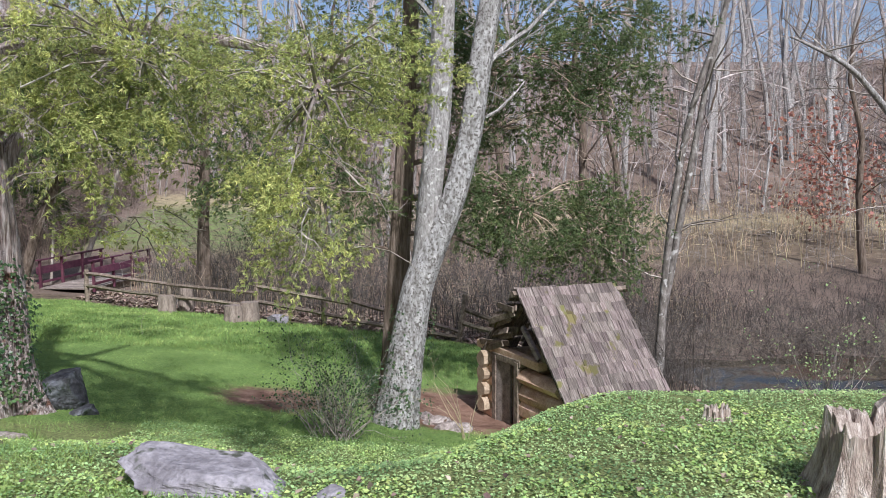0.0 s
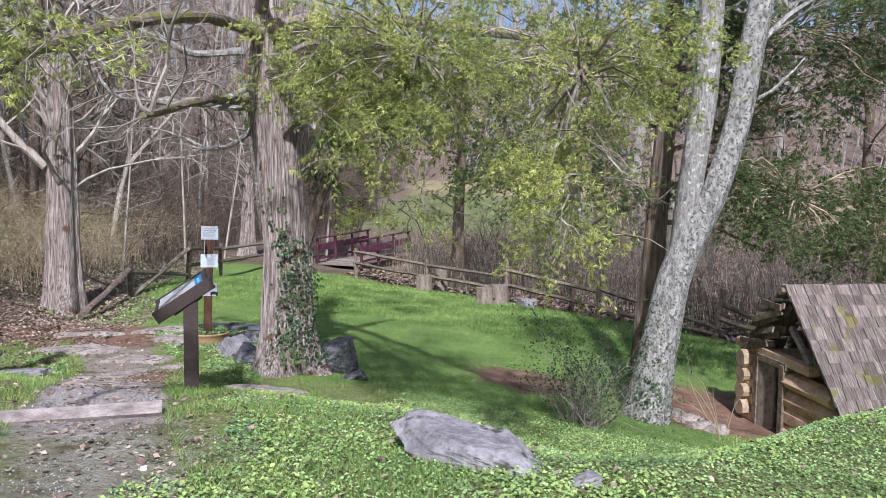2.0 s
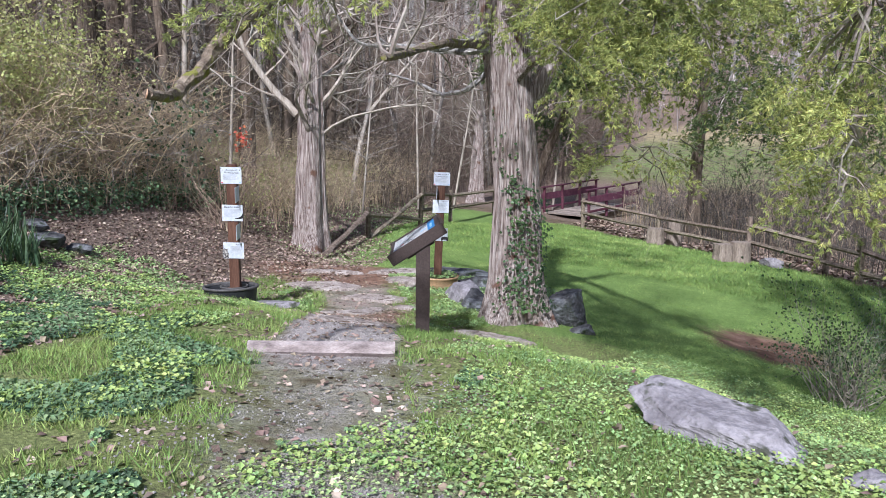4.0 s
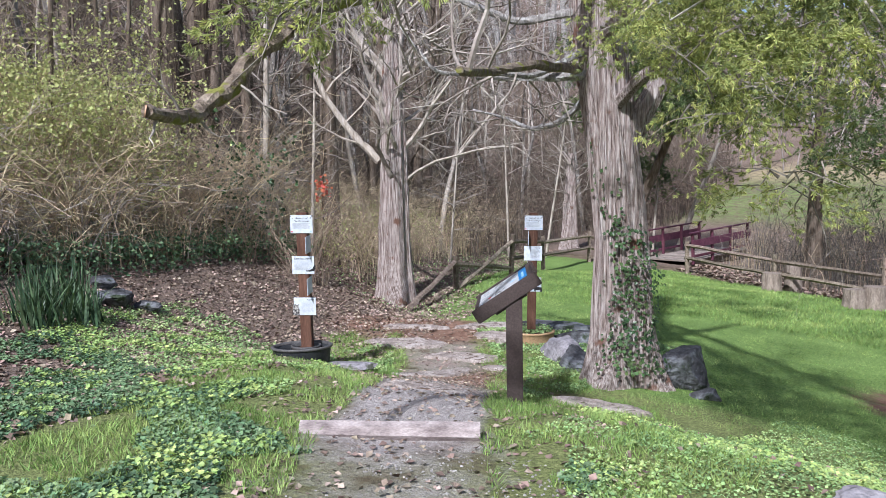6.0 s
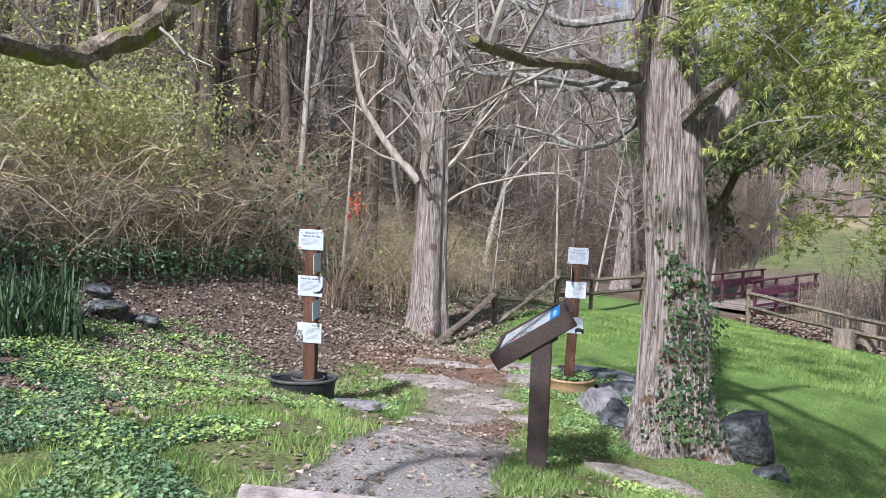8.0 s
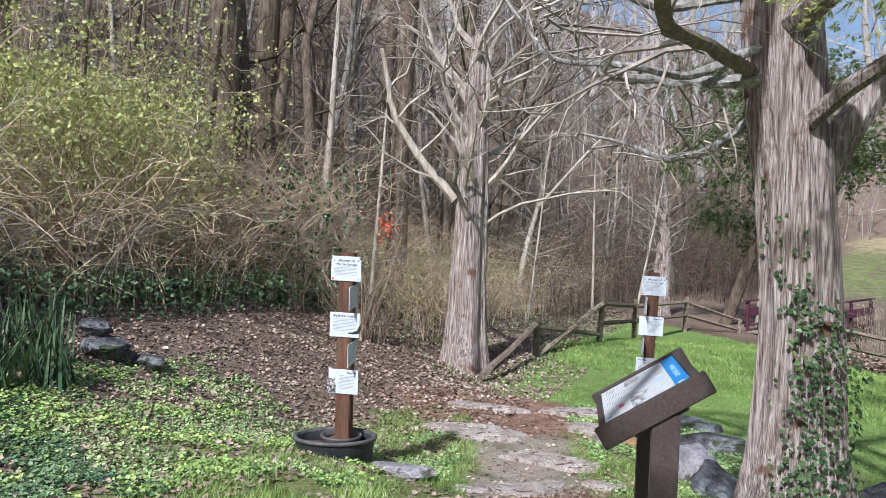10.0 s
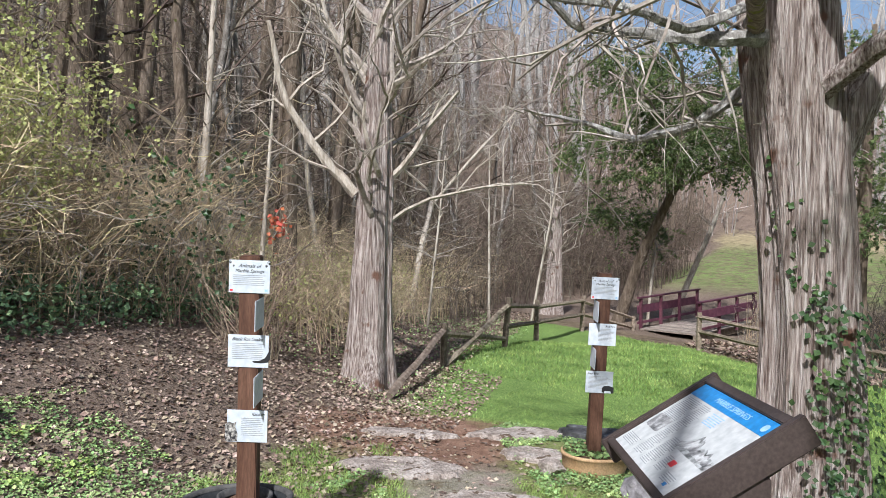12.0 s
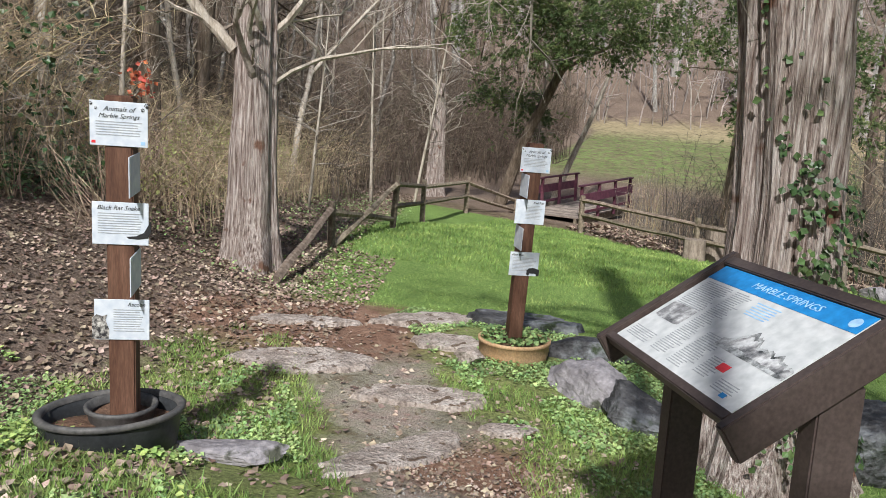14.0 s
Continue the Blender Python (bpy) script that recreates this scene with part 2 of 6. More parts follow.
def water_material():
    m = bpy.data.materials.new("pond_water")
    m.use_nodes = True
    b = m.node_tree.nodes["Principled BSDF"]
    b.inputs["Base Color"].default_value = (0.03, 0.028, 0.02, 1)
    b.inputs["Roughness"].default_value = 0.06
    n = m.node_tree.nodes.new("ShaderNodeTexNoise")
    n.inputs["Scale"].default_value = 2.0
    bp = m.node_tree.nodes.new("ShaderNodeBump")
    bp.inputs["Strength"].default_value, bp.inputs["Distance"].default_value = 1.0, 0.5
    m.node_tree.links.new(n.outputs["Fac"], bp.inputs["Height"])
    m.node_tree.links.new(bp.outputs[0], b.inputs["Normal"])
    return m


M["water"] = water_material()


def ground_material():
    """Soil under five kinds of cover, spread by the mesh's own cover attributes, with ragged borders."""
    m = bpy.data.materials.new("ground_cover")
    m.use_nodes = True
    nt = m.node_tree
    N, L = nt.nodes, nt.links
    b = N["Principled BSDF"]
    b.inputs["Roughness"].default_value = 0.95
    b.inputs["Specular IOR Level"].default_value = 0.15
    tc = N.new("ShaderNodeTexCoord")

    def tex(scale, detail=6):
        t = N.new("ShaderNodeTexNoise")
        t.inputs["Scale"].default_value, t.inputs["Detail"].default_value, t.inputs["Roughness"].default_value = scale, detail, 0.7
        L.new(tc.outputs["Object"], t.inputs["Vector"])
        return t.outputs["Fac"]

    def tone(fac, cols, lo=0.32, hi=0.68):
        r = N.new("ShaderNodeValToRGB")
        e = r.color_ramp.elements
        while len(e) < len(cols):
            e.new(0.5)
        for k, c in enumerate(cols):
            e[k].position, e[k].color = lo + (hi - lo) * k / (len(cols) - 1), (*c, 1)
        L.new(fac, r.inputs[0])
        return r.outputs[0]

    n_big, n_mid, n_fine, n_rag = tex(0.5), tex(3.5), tex(32), tex(2.2, 8)
    n_grit = tex(90, 4)
    col = tone(n_mid, [(0.09, 0.065, 0.045), (0.17, 0.13, 0.09), (0.25, 0.2, 0.14)])
    covers = [
        ("lawn", tone(n_fine, [(0.08, 0.138, 0.038), (0.175, 0.28, 0.076), (0.30, 0.40, 0.135)])),
        ("weeds", tone(n_fine, [(0.10, 0.10, 0.055), (0.20, 0.235, 0.085), (0.34, 0.37, 0.15)])),
        ("leaves", tone(n_fine, [(0.09, 0.065, 0.05), (0.19, 0.14, 0.11), (0.32, 0.255, 0.205)])),
        ("gravel", tone(n_grit, [(0.22, 0.19, 0.175), (0.46, 0.41, 0.385), (0.72, 0.68, 0.66)])),
        ("bare", tone(n_mid, [(0.15, 0.08, 0.055), (0.26, 0.155, 0.11), (0.34, 0.22, 0.16)])),
        ("straw", tone(n_mid, [(0.24, 0.19, 0.115), (0.34, 0.28, 0.17), (0.44, 0.37, 0.235)])),
    ]
    for key, c in covers:
        at = N.new("ShaderNodeAttribute")
        at.attribute_name = key
        rag = N.new("ShaderNodeMath")
        rag.operation = "ADD"
        L.new(at.outputs["Fac"], rag.inputs[0])
        L.new(n_rag, rag.inputs[1])
        cut = N.new("ShaderNodeMapRange")
        cut.inputs[1].default_value, cut.inputs[2].default_value = 0.85, 1.15
        L.new(rag.outputs[0], cut.inputs[0])
        mx = N.new("ShaderNodeMix")
        mx.data_type = "RGBA"
        L.new(cut.outputs[0], mx.inputs[0])
        L.new(col, mx.inputs[6])
        L.new(c, mx.inputs[7])
        col = mx.outputs[2]
    ov = N.new("ShaderNodeMix")
    ov.data_type, ov.blend_type = "RGBA", "OVERLAY"
    ov.inputs[0].default_value = 0.5
    L.new(col, ov.inputs[6])
    L.new(n_big, ov.inputs[7])
    L.new(ov.outputs[2], b.inputs["Base Color"])
    ad = N.new("ShaderNodeMath")
    ad.operation = "ADD"
    L.new(n_fine, ad.inputs[0])
    L.new(n_mid, ad.inputs[1])
    bp = N.new("ShaderNodeBump")
    bp.inputs["Strength"].default_value, bp.inputs["Distance"].default_value = 0.8, 0.05
    L.new(ad.outputs[0], bp.inputs["Height"])
    L.new(bp.outputs[0], b.inputs["Normal"])
    return m


M["ground"] = ground_material()

# ---- the lie of the land ----
def smooth(a, b, v):
    t = min(1.0, max(0.0, (v - a) / (b - a)))
    return t * t * (3 - 2 * t)


def bump2(x, y, cx, cy, s):
    return math.exp(-((x - cx) ** 2 + (y - cy) ** 2) / (2 * s * s))


def hill_edge(y):
    return -8.9 - 0.42 * (min(y, 30) - 5) - 0.28 * max(0.0, y - 55)


def land(x, y):
    """Height of the ground: a bank that falls to a lawn, a wooded hill beside it, a hollow with the springhouse and the pond, fields beyond."""
    bank = 0.52 - 0.085 * (min(max(y, -20), 40) - 0.8) + 0.02 * min(0.0, x)
    lawn = -1.6 - 0.05 * max(-14.0, min(3.0, x)) + 0.05 * (22 - min(24.0, max(4, y)))
    lawn -= 0.62 * bump2(x, y, 1.6, 14.0, 3.0)
    lawn -= 0.26 * bump2(x, y, -9.0, 9.5, 2.0)
    lawn -= 0.36 * bump2(x, y, -12.5, 14.4, 2.1)
    lawn -= 0.9 * smooth(3, 9, x) + 0.4 * bump2(x, y, 10.0, 19.0, 3.2)
    lawn -= 0.25 * smooth(22, 27, y - 0.25 * (x + 11)) * smooth(40, 33, y) * smooth(-17, -13, x)
    start = 6.5 + 2.1 * smooth(0.2, 2.4, x) - 1.1 * math.exp(-(((x + 0.6) / 1.1) ** 2))
    w = smooth(start, start + 3.6, y)
    z = bank * (1 - w) + lawn * w
    u = hill_edge(y) - x
    if u > -1:
        k = max(0.0, u + 1)
        rise = 1 - 0.6 * smooth(28, 40, y)
        z += 0.30 * (k * k / (k + 2.5)) * rise
        z += 0.30 * max(0.0, k - 11) * (1 - smooth(60, 120, k))
    far = math.hypot(x * 0.6, y) 
    z += 0.15 * (max(0.0, far - 38) - max(0.0, far - 160)) + 0.22 * (max(0.0, far - 66) - max(0.0, far - 160))
    return z


def path_line(x, y):
    """Distance to the foot path's middle line, and how far along it."""
    best, pts = (9e9, 0), [(-0.6, 1.0), (-2.5, 3.4), (-4.7, 5.95), (-6.4, 8.4), (-8.2, 10.6), (-10.0, 12.4)]
    for k in range(len(pts) - 1):
        (ax, ay), (bx, by) = pts[k], pts[k + 1]
        dx, dy = bx - ax, by - ay
        t = min(1, max(0, ((x - ax) * dx + (y - ay) * dy) / (dx * dx + dy * dy)))
        d = math.hypot(x - ax - t * dx, y - ay - t * dy)
        if d < best[0]:
            best = (d, k + t)
    return best


def fence_side(x, y):
    """Positive on the lawn, negative beyond the split-rail fence."""
    if x > -11.3:
        edge = 27.3 - 0.60 * (x + 11.3) if x < -4.6 else 23.3 - 0.52 * (x + 4.6)
    else:
        edge = 27.6
    return edge - y


def cover(x, y):
    d, along = path_line(x, y)
    width = 0.30 + 0.1 * along
    near = smooth(2.1, 1.7, along)
    gravel = smooth(width + 0.45 + 0.95 * near, width - 0.35, d) * (0.86 - 0.38 * near) * (1 - 0.42 * smooth(2.7, 3.4, along))
    u = hill_edge(y) - x
    leaves = max(smooth(-2.0, 0.4, u), 0.9 * smooth(58, 66, math.hypot(x * 0.6, y)), 0.75 * smooth(-0.6, -1.6, fence_side(x, y)) * smooth(48, 38, y))
    leaves = max(leaves, 0.5 * smooth(4.0, 6.0, x) * smooth(10.5, 12.5, y) * smooth(52, 44, y))
    lawn = smooth(9.0, 11.0, y + 0.9 * smooth(-4, -2, x) * 2) * smooth(-0.5, 0.5, fence_side(x, y)) * smooth(0.2, -1.8, u) * smooth(4.0, 2.0, x)
    lawn *= 1 - 0.97 * smooth(13.9, 12.6, y) * smooth(-5.6, -6.6, x)
    lawn = max(lawn, 0.47 * smooth(33, 36, y) * smooth(-30, -24, x) * smooth(0, -4, x))
    bare = max(1.0 * bump2(x, y, -2.3, 13.4, 0.75), smooth(0.2, 1.0, bump2(x, y, 0.7, 14.3, 1.6)) * 0.95, 0.8 * bump2(x, y, -5.2, 9.3, 0.5), 0.85 * bump2(x, y, -7.0, 9.7, 0.5), 0.7 * bump2(x, y, -9.3, 12.0, 0.8), 0.75 * smooth(2.3, 0.8, math.hypot(x + 10.3, y - 12.2)))
    bare = max(bare, 0.38 * smooth(1.1, 0.5, d) * smooth(2.7, 3.3, along))
    straw = smooth(50, 61, math.hypot(x * 0.5, y)) * smooth(70, 62, math.hypot(x * 0.6, y)) * smooth(1.0, -1.0, u) * 0.7
    return {"lawn": lawn, "weeds": max(smooth(11.5, 9.5, y), smooth(14.2, 13.4, y) * smooth(-5.2, -6.0, x)) * (1 - gravel), "leaves": leaves, "gravel": gravel, "bare": bare, "straw": straw}


def steps(*runs):
    out = []
    for a, b, d in runs:
        n = max(1, round((b - a) / d))
        out += [a + (b - a) * k / n for k in range(n)]
    return out + [runs[-1][1]]


def build_ground():
    xs = steps((-900, -120, 60), (-120, -30, 8), (-30, -14, 0.6), (-14, 7, 0.14), (7, 26, 0.6), (26, 120, 8), (120, 900, 60))
    ys = steps((-700, -60, 60), (-60, -4, 4), (-4, 15, 0.14), (15, 40, 0.45), (40, 120, 4), (120, 1200, 60))
    verts, covers = [], {k: [] for k in ("lawn", "weeds", "leaves", "gravel", "bare", "straw")}
    for y in ys:
        for x in xs:
            g = 0.035 * noise.noise((x * 1.3, y * 1.3, 0)) + 0.018 * noise.noise((x * 4.1, y * 4.1, 5))
            verts.append((x, y, land(x, y) + g))
            for k, v in cover(x, y).items():
                covers[k].append(v)
    w = len(xs)
    faces = [(j * w + i, j * w + i + 1, (j + 1) * w + i + 1, (j + 1) * w + i) for j in range(len(ys) - 1) for i in range(w - 1)]
    me = bpy.data.meshes.new("ground")
    me.from_pydata(verts, [], faces)
    me.shade_smooth()
    for k, v in covers.items():
        me.attributes.new(k, "FLOAT", "POINT").data.foreach_set("value", v)
    me.materials.append(M["ground"])
    return tagged(new("ground", me), "grassy bank and lawn with dirt and leaf litter", "ground", kind="structure")


ground = build_ground()


# ---- builders ----
class Geo:
    """Vertices and faces of one mesh."""

    def __init__(self):
        self.v, self.f = [], []

    def box(self, sx, sy, sz, m=None, taper=1.0):
        m = m or Matrix()
        o = len(self.v)
        for z, k in ((-0.5, 1.0), (0.5, taper)):
            for x, y in ((-0.5, -0.5), (0.5, -0.5), (0.5, 0.5), (-0.5, 0.5)):
                self.v.append(tuple(m @ Vector((x * sx * k, y * sy * k, z * sz))))
        self.f += [(o, o + 3, o + 2, o + 1), (o + 4, o + 5, o + 6, o + 7), (o, o + 1, o + 5, o + 4), (o + 1, o + 2, o + 6, o + 5), (o + 2, o + 3, o + 7, o + 6), (o + 3, o, o + 4, o + 7)]
        return self

    def tube(self, pts, radii, n=6, caps=True, shape=None):
        """A tube along pts. shape(angle, k): a factor on the radius."""
        o = len(self.v)
        P = [Vector(p) for p in pts]
        side = None
        for k, p in enumerate(P):
            d = (P[min(k + 1, len(P) - 1)] - P[max(k - 1, 0)])
            d = d.normalized() if d.length > 1e-9 else Vector((0, 0, 1))
            if side is None:
                side = d.cross(Vector((0.31, 0.95, 0.02)) if abs(d.z) > 0.6 else Vector((0, 0, 1))).normalized()
            side = (side - d * side.dot(d)).normalized()
            up = d.cross(side)
            for a in range(n):
                an = 2 * math.pi * a / n
                r = radii[k] * (shape(an, k) if shape else 1)
                q = p + side * (r * math.cos(an)) + up * (r * math.sin(an))
                self.v.append((q.x, q.y, q.z))
        for k in range(len(P) - 1):
            for a in range(n):
                b = (a + 1) % n
                self.f.append((o + k * n + a, o + k * n + b, o + (k + 1) * n + b, o + (k + 1) * n + a))
        if caps:
            self.f.append(tuple(o + a for a in reversed(range(n))))
            self.f.append(tuple(o + (len(P) - 1) * n + a for a in range(n)))
        return self

    def quad(self, a, b, c, d):
        o = len(self.v)
        self.v += [tuple(a), tuple(b), tuple(c), tuple(d)]
        self.f.append((o, o + 1, o + 2, o + 3))

    def tri(self, a, b, c):
        o = len(self.v)
        self.v += [tuple(a), tuple(b), tuple(c)]
        self.f.append((o, o + 1, o + 2))

    def mesh(self, name, mat, flat=True):
        me = bpy.data.meshes.new(name)
        me.from_pydata(self.v, [], self.f)
        if not flat:
            me.shade_smooth()
        me.materials.append(mat)
        return me


def bevelled(geo, width=0.006, segments=1):
    """The same shape with its edges rounded off."""
    bm = bmesh.new()
    vs = [bm.verts.new(p) for p in geo.v]
    for f in geo.f:
        bm.faces.new([vs[k] for k in f])
    bmesh.ops.bevel(bm, geom=bm.edges[:], offset=width, segments=segments, affect="EDGES", clamp_overlap=True)
    out = Geo()
    bm.verts.index_update()
    out.v = [tuple(v.co) for v in bm.verts]
    out.f = [tuple(v.index for v in f.verts) for f in bm.faces]
    bm.free()
    return out


def part(name, geo, mat, parent, label="", flat=True):
    ob = new(name, geo.mesh(name, mat, flat))
    ob.parent = parent
    if label:
        ob["label"] = label
    return ob


def thing(name, label, category, m=None, group="", kind=""):
    ob = new(name)
    ob.empty_display_size = 0.1
    if m is not None:
        ob.matrix_world = m
    return tagged(ob, label, category, group, kind)


def single(name, geo, mat, label, category, m=None, group="", kind="", flat=True):
    ob = new(name, geo.mesh(name, mat, flat))
    if m is not None:
        ob.matrix_world = m
    return tagged(ob, label, category, group, kind)


def at_ground(x, y, dz=0.0, rz=0.0, rx=0.0, ry=0.0):
    return pose(x, y, land(x, y) + dz, rx, ry, rz)


# ---- lettering and prints ----
def words(text, size, mat, parent, m, name="lettering", shear=0.0, width=None):
    cu = bpy.data.curves.new("text", "FONT")
    cu.body, cu.size, cu.shear, cu.align_x, cu.align_y = text, size, shear, "CENTER", "CENTER"
    cu.extrude, cu.resolution_u = 0.0006, 2
    tmp = bpy.data.objects.new("tmp", cu)
    me = bpy.data.meshes.new_from_object(tmp)
    bpy.data.objects.remove(tmp)
    bpy.data.curves.remove(cu)
    if width and me.vertices:
        span = max(v.co.x for v in me.vertices) - min(v.co.x for v in me.vertices)
        me.transform(Matrix.Diagonal((width / span, 1, 1, 1)))
    me.materials.clear()
    me.materials.append(mat)
    ob = new(name, me)
    ob.parent = parent
    ob.matrix_parent_inverse = Matrix()
    ob.matrix_basis = m
    return ob


def bars(rows, mat, parent, name="small_print", depth=0.0012):
    """Lines of small print: (x, y, width, height), on the face z = 0 of the parent."""
    g = Geo()
    for x, y, w, h in rows:
        g.box(w, h, depth, pose(x, y, 0))
    ob = part(name, g, mat, parent)
    if len(rows) > 1:
        ob["kind"] = "stuff"
    return ob


def paw(g, x, y, s, turn=0.0):
    def disc(cx, cy, rx, ry):
        o = len(g.v)
        n = 10
        for k in range(n):
            a = 2 * math.pi * k / n
            px, py = cx + rx * math.cos(a), cy + ry * math.sin(a)
            c, q = math.cos(turn), math.sin(turn)
            g.v.append((x + s * (px * c - py * q), y + s * (px * q + py * c), 0.0015))
        g.f.append(tuple(range(o, o + n)))
    disc(0, -0.25, 0.5, 0.42)
    for dx, dy in ((-0.6, 0.25), (-0.22, 0.6), (0.22, 0.6), (0.6, 0.25)):
        disc(dx, dy, 0.17, 0.24)


def sign_board(parent, m, lines, kind, w=0.287, h=0.232, blank=False, seed=0):
    """A printed sheet of rigid plastic; its face is +z of m."""
    b = part("sign", bevelled(Geo().box(w, h, 0.006, pose(0, 0, 0)), 0.0015), M["white_sign"], parent, "white plastic sign with black script")
    b.matrix_basis = m
    if blank:
        return b
    rnd = random.Random(seed)
    zf = 0.0042
    face = pose(0, 0, zf)
    tops = {"title": [(0, 0.076, 0.036), (0, 0.040, 0.034)], "centre": [(-0.01, 0.085, 0.034)], "right": [(0.075, 0.088, 0.030)], "left": [(-0.07, 0.088, 0.028)]}[kind]
    for txt, (x, y, s) in zip(lines, tops):
        words(txt, s, M["ink"], b, pose(x, y, zf), shear=0.35)
    rows = []
    y = tops[-1][1] - 0.03
    x0 = -w / 2 + (0.10 if kind == "right" else 0.03)
    while y > -h / 2 + 0.05:
        ww = w / 2 - 0.025 - x0 - rnd.random() * 0.03
        rows.append((x0 + ww / 2, y, ww, 0.004))
        y -= 0.0135
    t = bars(rows, M["ink_grey"], b)
    t.matrix_basis = face
    if kind == "title":
        g = Geo()
        for px, py, ps, pt in ((-0.135, 0.098, 0.012, 0.4), (-0.112, 0.075, 0.010, -0.5), (0.118, 0.078, 0.013, -0.3), (0.14, 0.1, 0.019, 0.2)):
            g = Geo()
            paw(g, px, py, ps, pt)
            q = part("paw_print", g, M["ink"], b)
            q.matrix_basis = face
        g = bars([(-0.125, -0.097, 0.02, 0.014)], M["ink_red"], b, "red_mark")
        g.matrix_basis = face
        g = bars([(0.12, -0.095, 0.022, 0.018)], M["ink_pale_blue"], b, "blue_mark")
        g.matrix_basis = face
    return b


def silhouette(parent, pts, mat, name):
    o = Geo()
    o.v = [(x, y, 0.0052) for x, y in pts]
    o.f = [tuple(range(len(pts)))]
    return part(name, o, mat, parent)


def sign_post(base, top, az, width, z_signs, side, texts, label, seed):
    """A square stained post with three signs on its front and two on a side; az: degrees the front faces."""
    base, top = Vector(base), Vector(top)
    th = thing("sign_post", label, "signpost", Matrix.Translation(base), group="sign posts")
    up = (top - base)
    length = up.length
    zax = up.normalized()
    f = Vector((math.cos(radians(az)), math.sin(radians(az)), 0))
    f = (f - zax * f.dot(zax)).normalized()
    xax = zax.cross(f).normalized()
    # local frame: x along the sign, y up the post, z out of the front
    R = Matrix((xax, zax, f)).transposed().to_4x4()
    g = Geo().box(width, length, width, R @ pose(0, length / 2, 0))
    part("post", bevelled(g, 0.008, 2), M["post_stain"], th)
    for z, (lines, kind) in zip(z_signs, texts):
        s = (z - base.z) / zax.z
        sg = sign_board(th, R @ pose(0.004, s, width / 2 + 0.005, 0, 0, -1.5 + seed), lines, kind, seed=seed)
        if "Raccoon" in lines or "Racoon" in lines:
            silhouette(sg, [(-0.155, -0.11), (-0.07, -0.11), (-0.065, -0.06), (-0.085, 0.0), (-0.075, 0.03), (-0.10, 0.02), (-0.13, 0.03), (-0.155, 0.01)], M["fur_print"], "animal_print")
        elif "Black Rat Snake" in lines:
            silhouette(sg, [(0.03, -0.07), (0.08, -0.065), (0.12, -0.045), (0.155, 0.02), (0.157, -0.04), (0.14, -0.075), (0.09, -0.083), (0.04, -0.08)], M["ink"], "animal_print")
        elif kind == "left" and seed == 2 and "Red Fox" in lines:
            silhouette(sg, [(-0.155, -0.10), (-0.07, -0.10), (-0.06, -0.05), (-0.09, 0.0), (-0.08, 0.05), (-0.11, 0.035), (-0.14, 0.05), (-0.15, 0.0)], M["fox_print"], "animal_print")
        elif "Black Bear" in lines:
            silhouette(sg, [(0.03, -0.10), (0.03, -0.06), (0.05, -0.04), (0.10, -0.035), (0.155, -0.05), (0.155, -0.115), (0.13, -0.115), (0.12, -0.09), (0.06, -0.09), (0.05, -0.115)], M["ink"], "animal_print")
    for a, b in zip(z_signs, z_signs[1:]):
        s = ((a + b) / 2 - base.z) / zax.z
        sign_board(th, R @ pose(side * (width / 2 + 0.005), s, 0.06, 0, 90 * side, 0), [], "left", w=0.275, h=0.215, blank=True)
    return th


sign_post((-8.77, 8.485, -0.62), (-8.695, 8.395, 1.43), -53, 0.14, (1.285, 0.755, 0.215), 1,
          [(["Animals of", "Marble Springs"], "title"), (["Black Rat Snake"], "centre"), (["Racoon"], "right")],
          "brown stained post with white animal signs, in a black tub", 1)
sign_post((-7.83, 12.36, -0.70), (-7.74, 12.33, 1.29), -55, 0.14, (1.135, 0.645, 0.14), -1,
          [(["Animals of", "Marble Springs"], "title"), (["Red Fox"], "right"), (["Black Bear"], "left")],
          "brown stained post with white animal signs, in a terracotta planter", 2)


def lathe(profile, n=28, sx=1.0, sy=1.0, wobble=0.0):
    g = Geo()
    for r, z in profile:
        for a in range(n):
            an = 2 * math.pi * a / n
            q = 1 + wobble * math.sin(5 * an + 3 * z)
            g.v.append((r * q * sx * math.cos(an), r * q * sy * math.sin(an), z))
    for k in range(len(profile) - 1):
        for a in range(n):
            b = (a + 1) % n
            g.f.append((k * n + a, k * n + b, (k + 1) * n + b, (k + 1) * n + a))
    return g


def cap(g, r, z, n=28, sx=1.0, sy=1.0):
    o = len(g.v)
    for a in range(n):
        an = 2 * math.pi * a / n
        g.v.append((r * sx * math.cos(an), r * sy * math.sin(an), z + 0.012 * math.sin(3 * an)))
    g.v.append((0, 0, z + 0.02))
    for a in range(n):
        g.f.append((o + a, o + (a + 1) % n, o + n))
    return g


tub_m = at_ground(-8.75, 8.37, -0.05, rz=56) @ Matrix.Diagonal((0.98, 1.0, 1.1, 1))
tub = thing("stock_tub", "black oval rubber tub with soil around a stained post", "tub", tub_m)
part("tub_wall", lathe([(0.34, 0), (0.40, 0.03), (0.425, 0.20), (0.43, 0.225), (0.405, 0.225), (0.39, 0.12), (0.38, 0.05)], 36, 0.9, 0.70), M["black_tub"], tub, flat=False)
part("rim", lathe([(0.428, 0.205), (0.45, 0.212), (0.452, 0.232), (0.43, 0.24), (0.405, 0.236), (0.40, 0.21)], 36, 0.9, 0.70), M["worn_rim"], tub, "scuffed grey rim", flat=False)
part("soil", cap(Geo(), 0.40, 0.13, 36, 0.9, 0.70), M["soil"], tub, "dark wet soil and leaves")
pot = thing("plastic_pot", "round grey-brown pot sunk into the tub around the post", "pot", at_ground(-8.79, 8.47, 0.075))
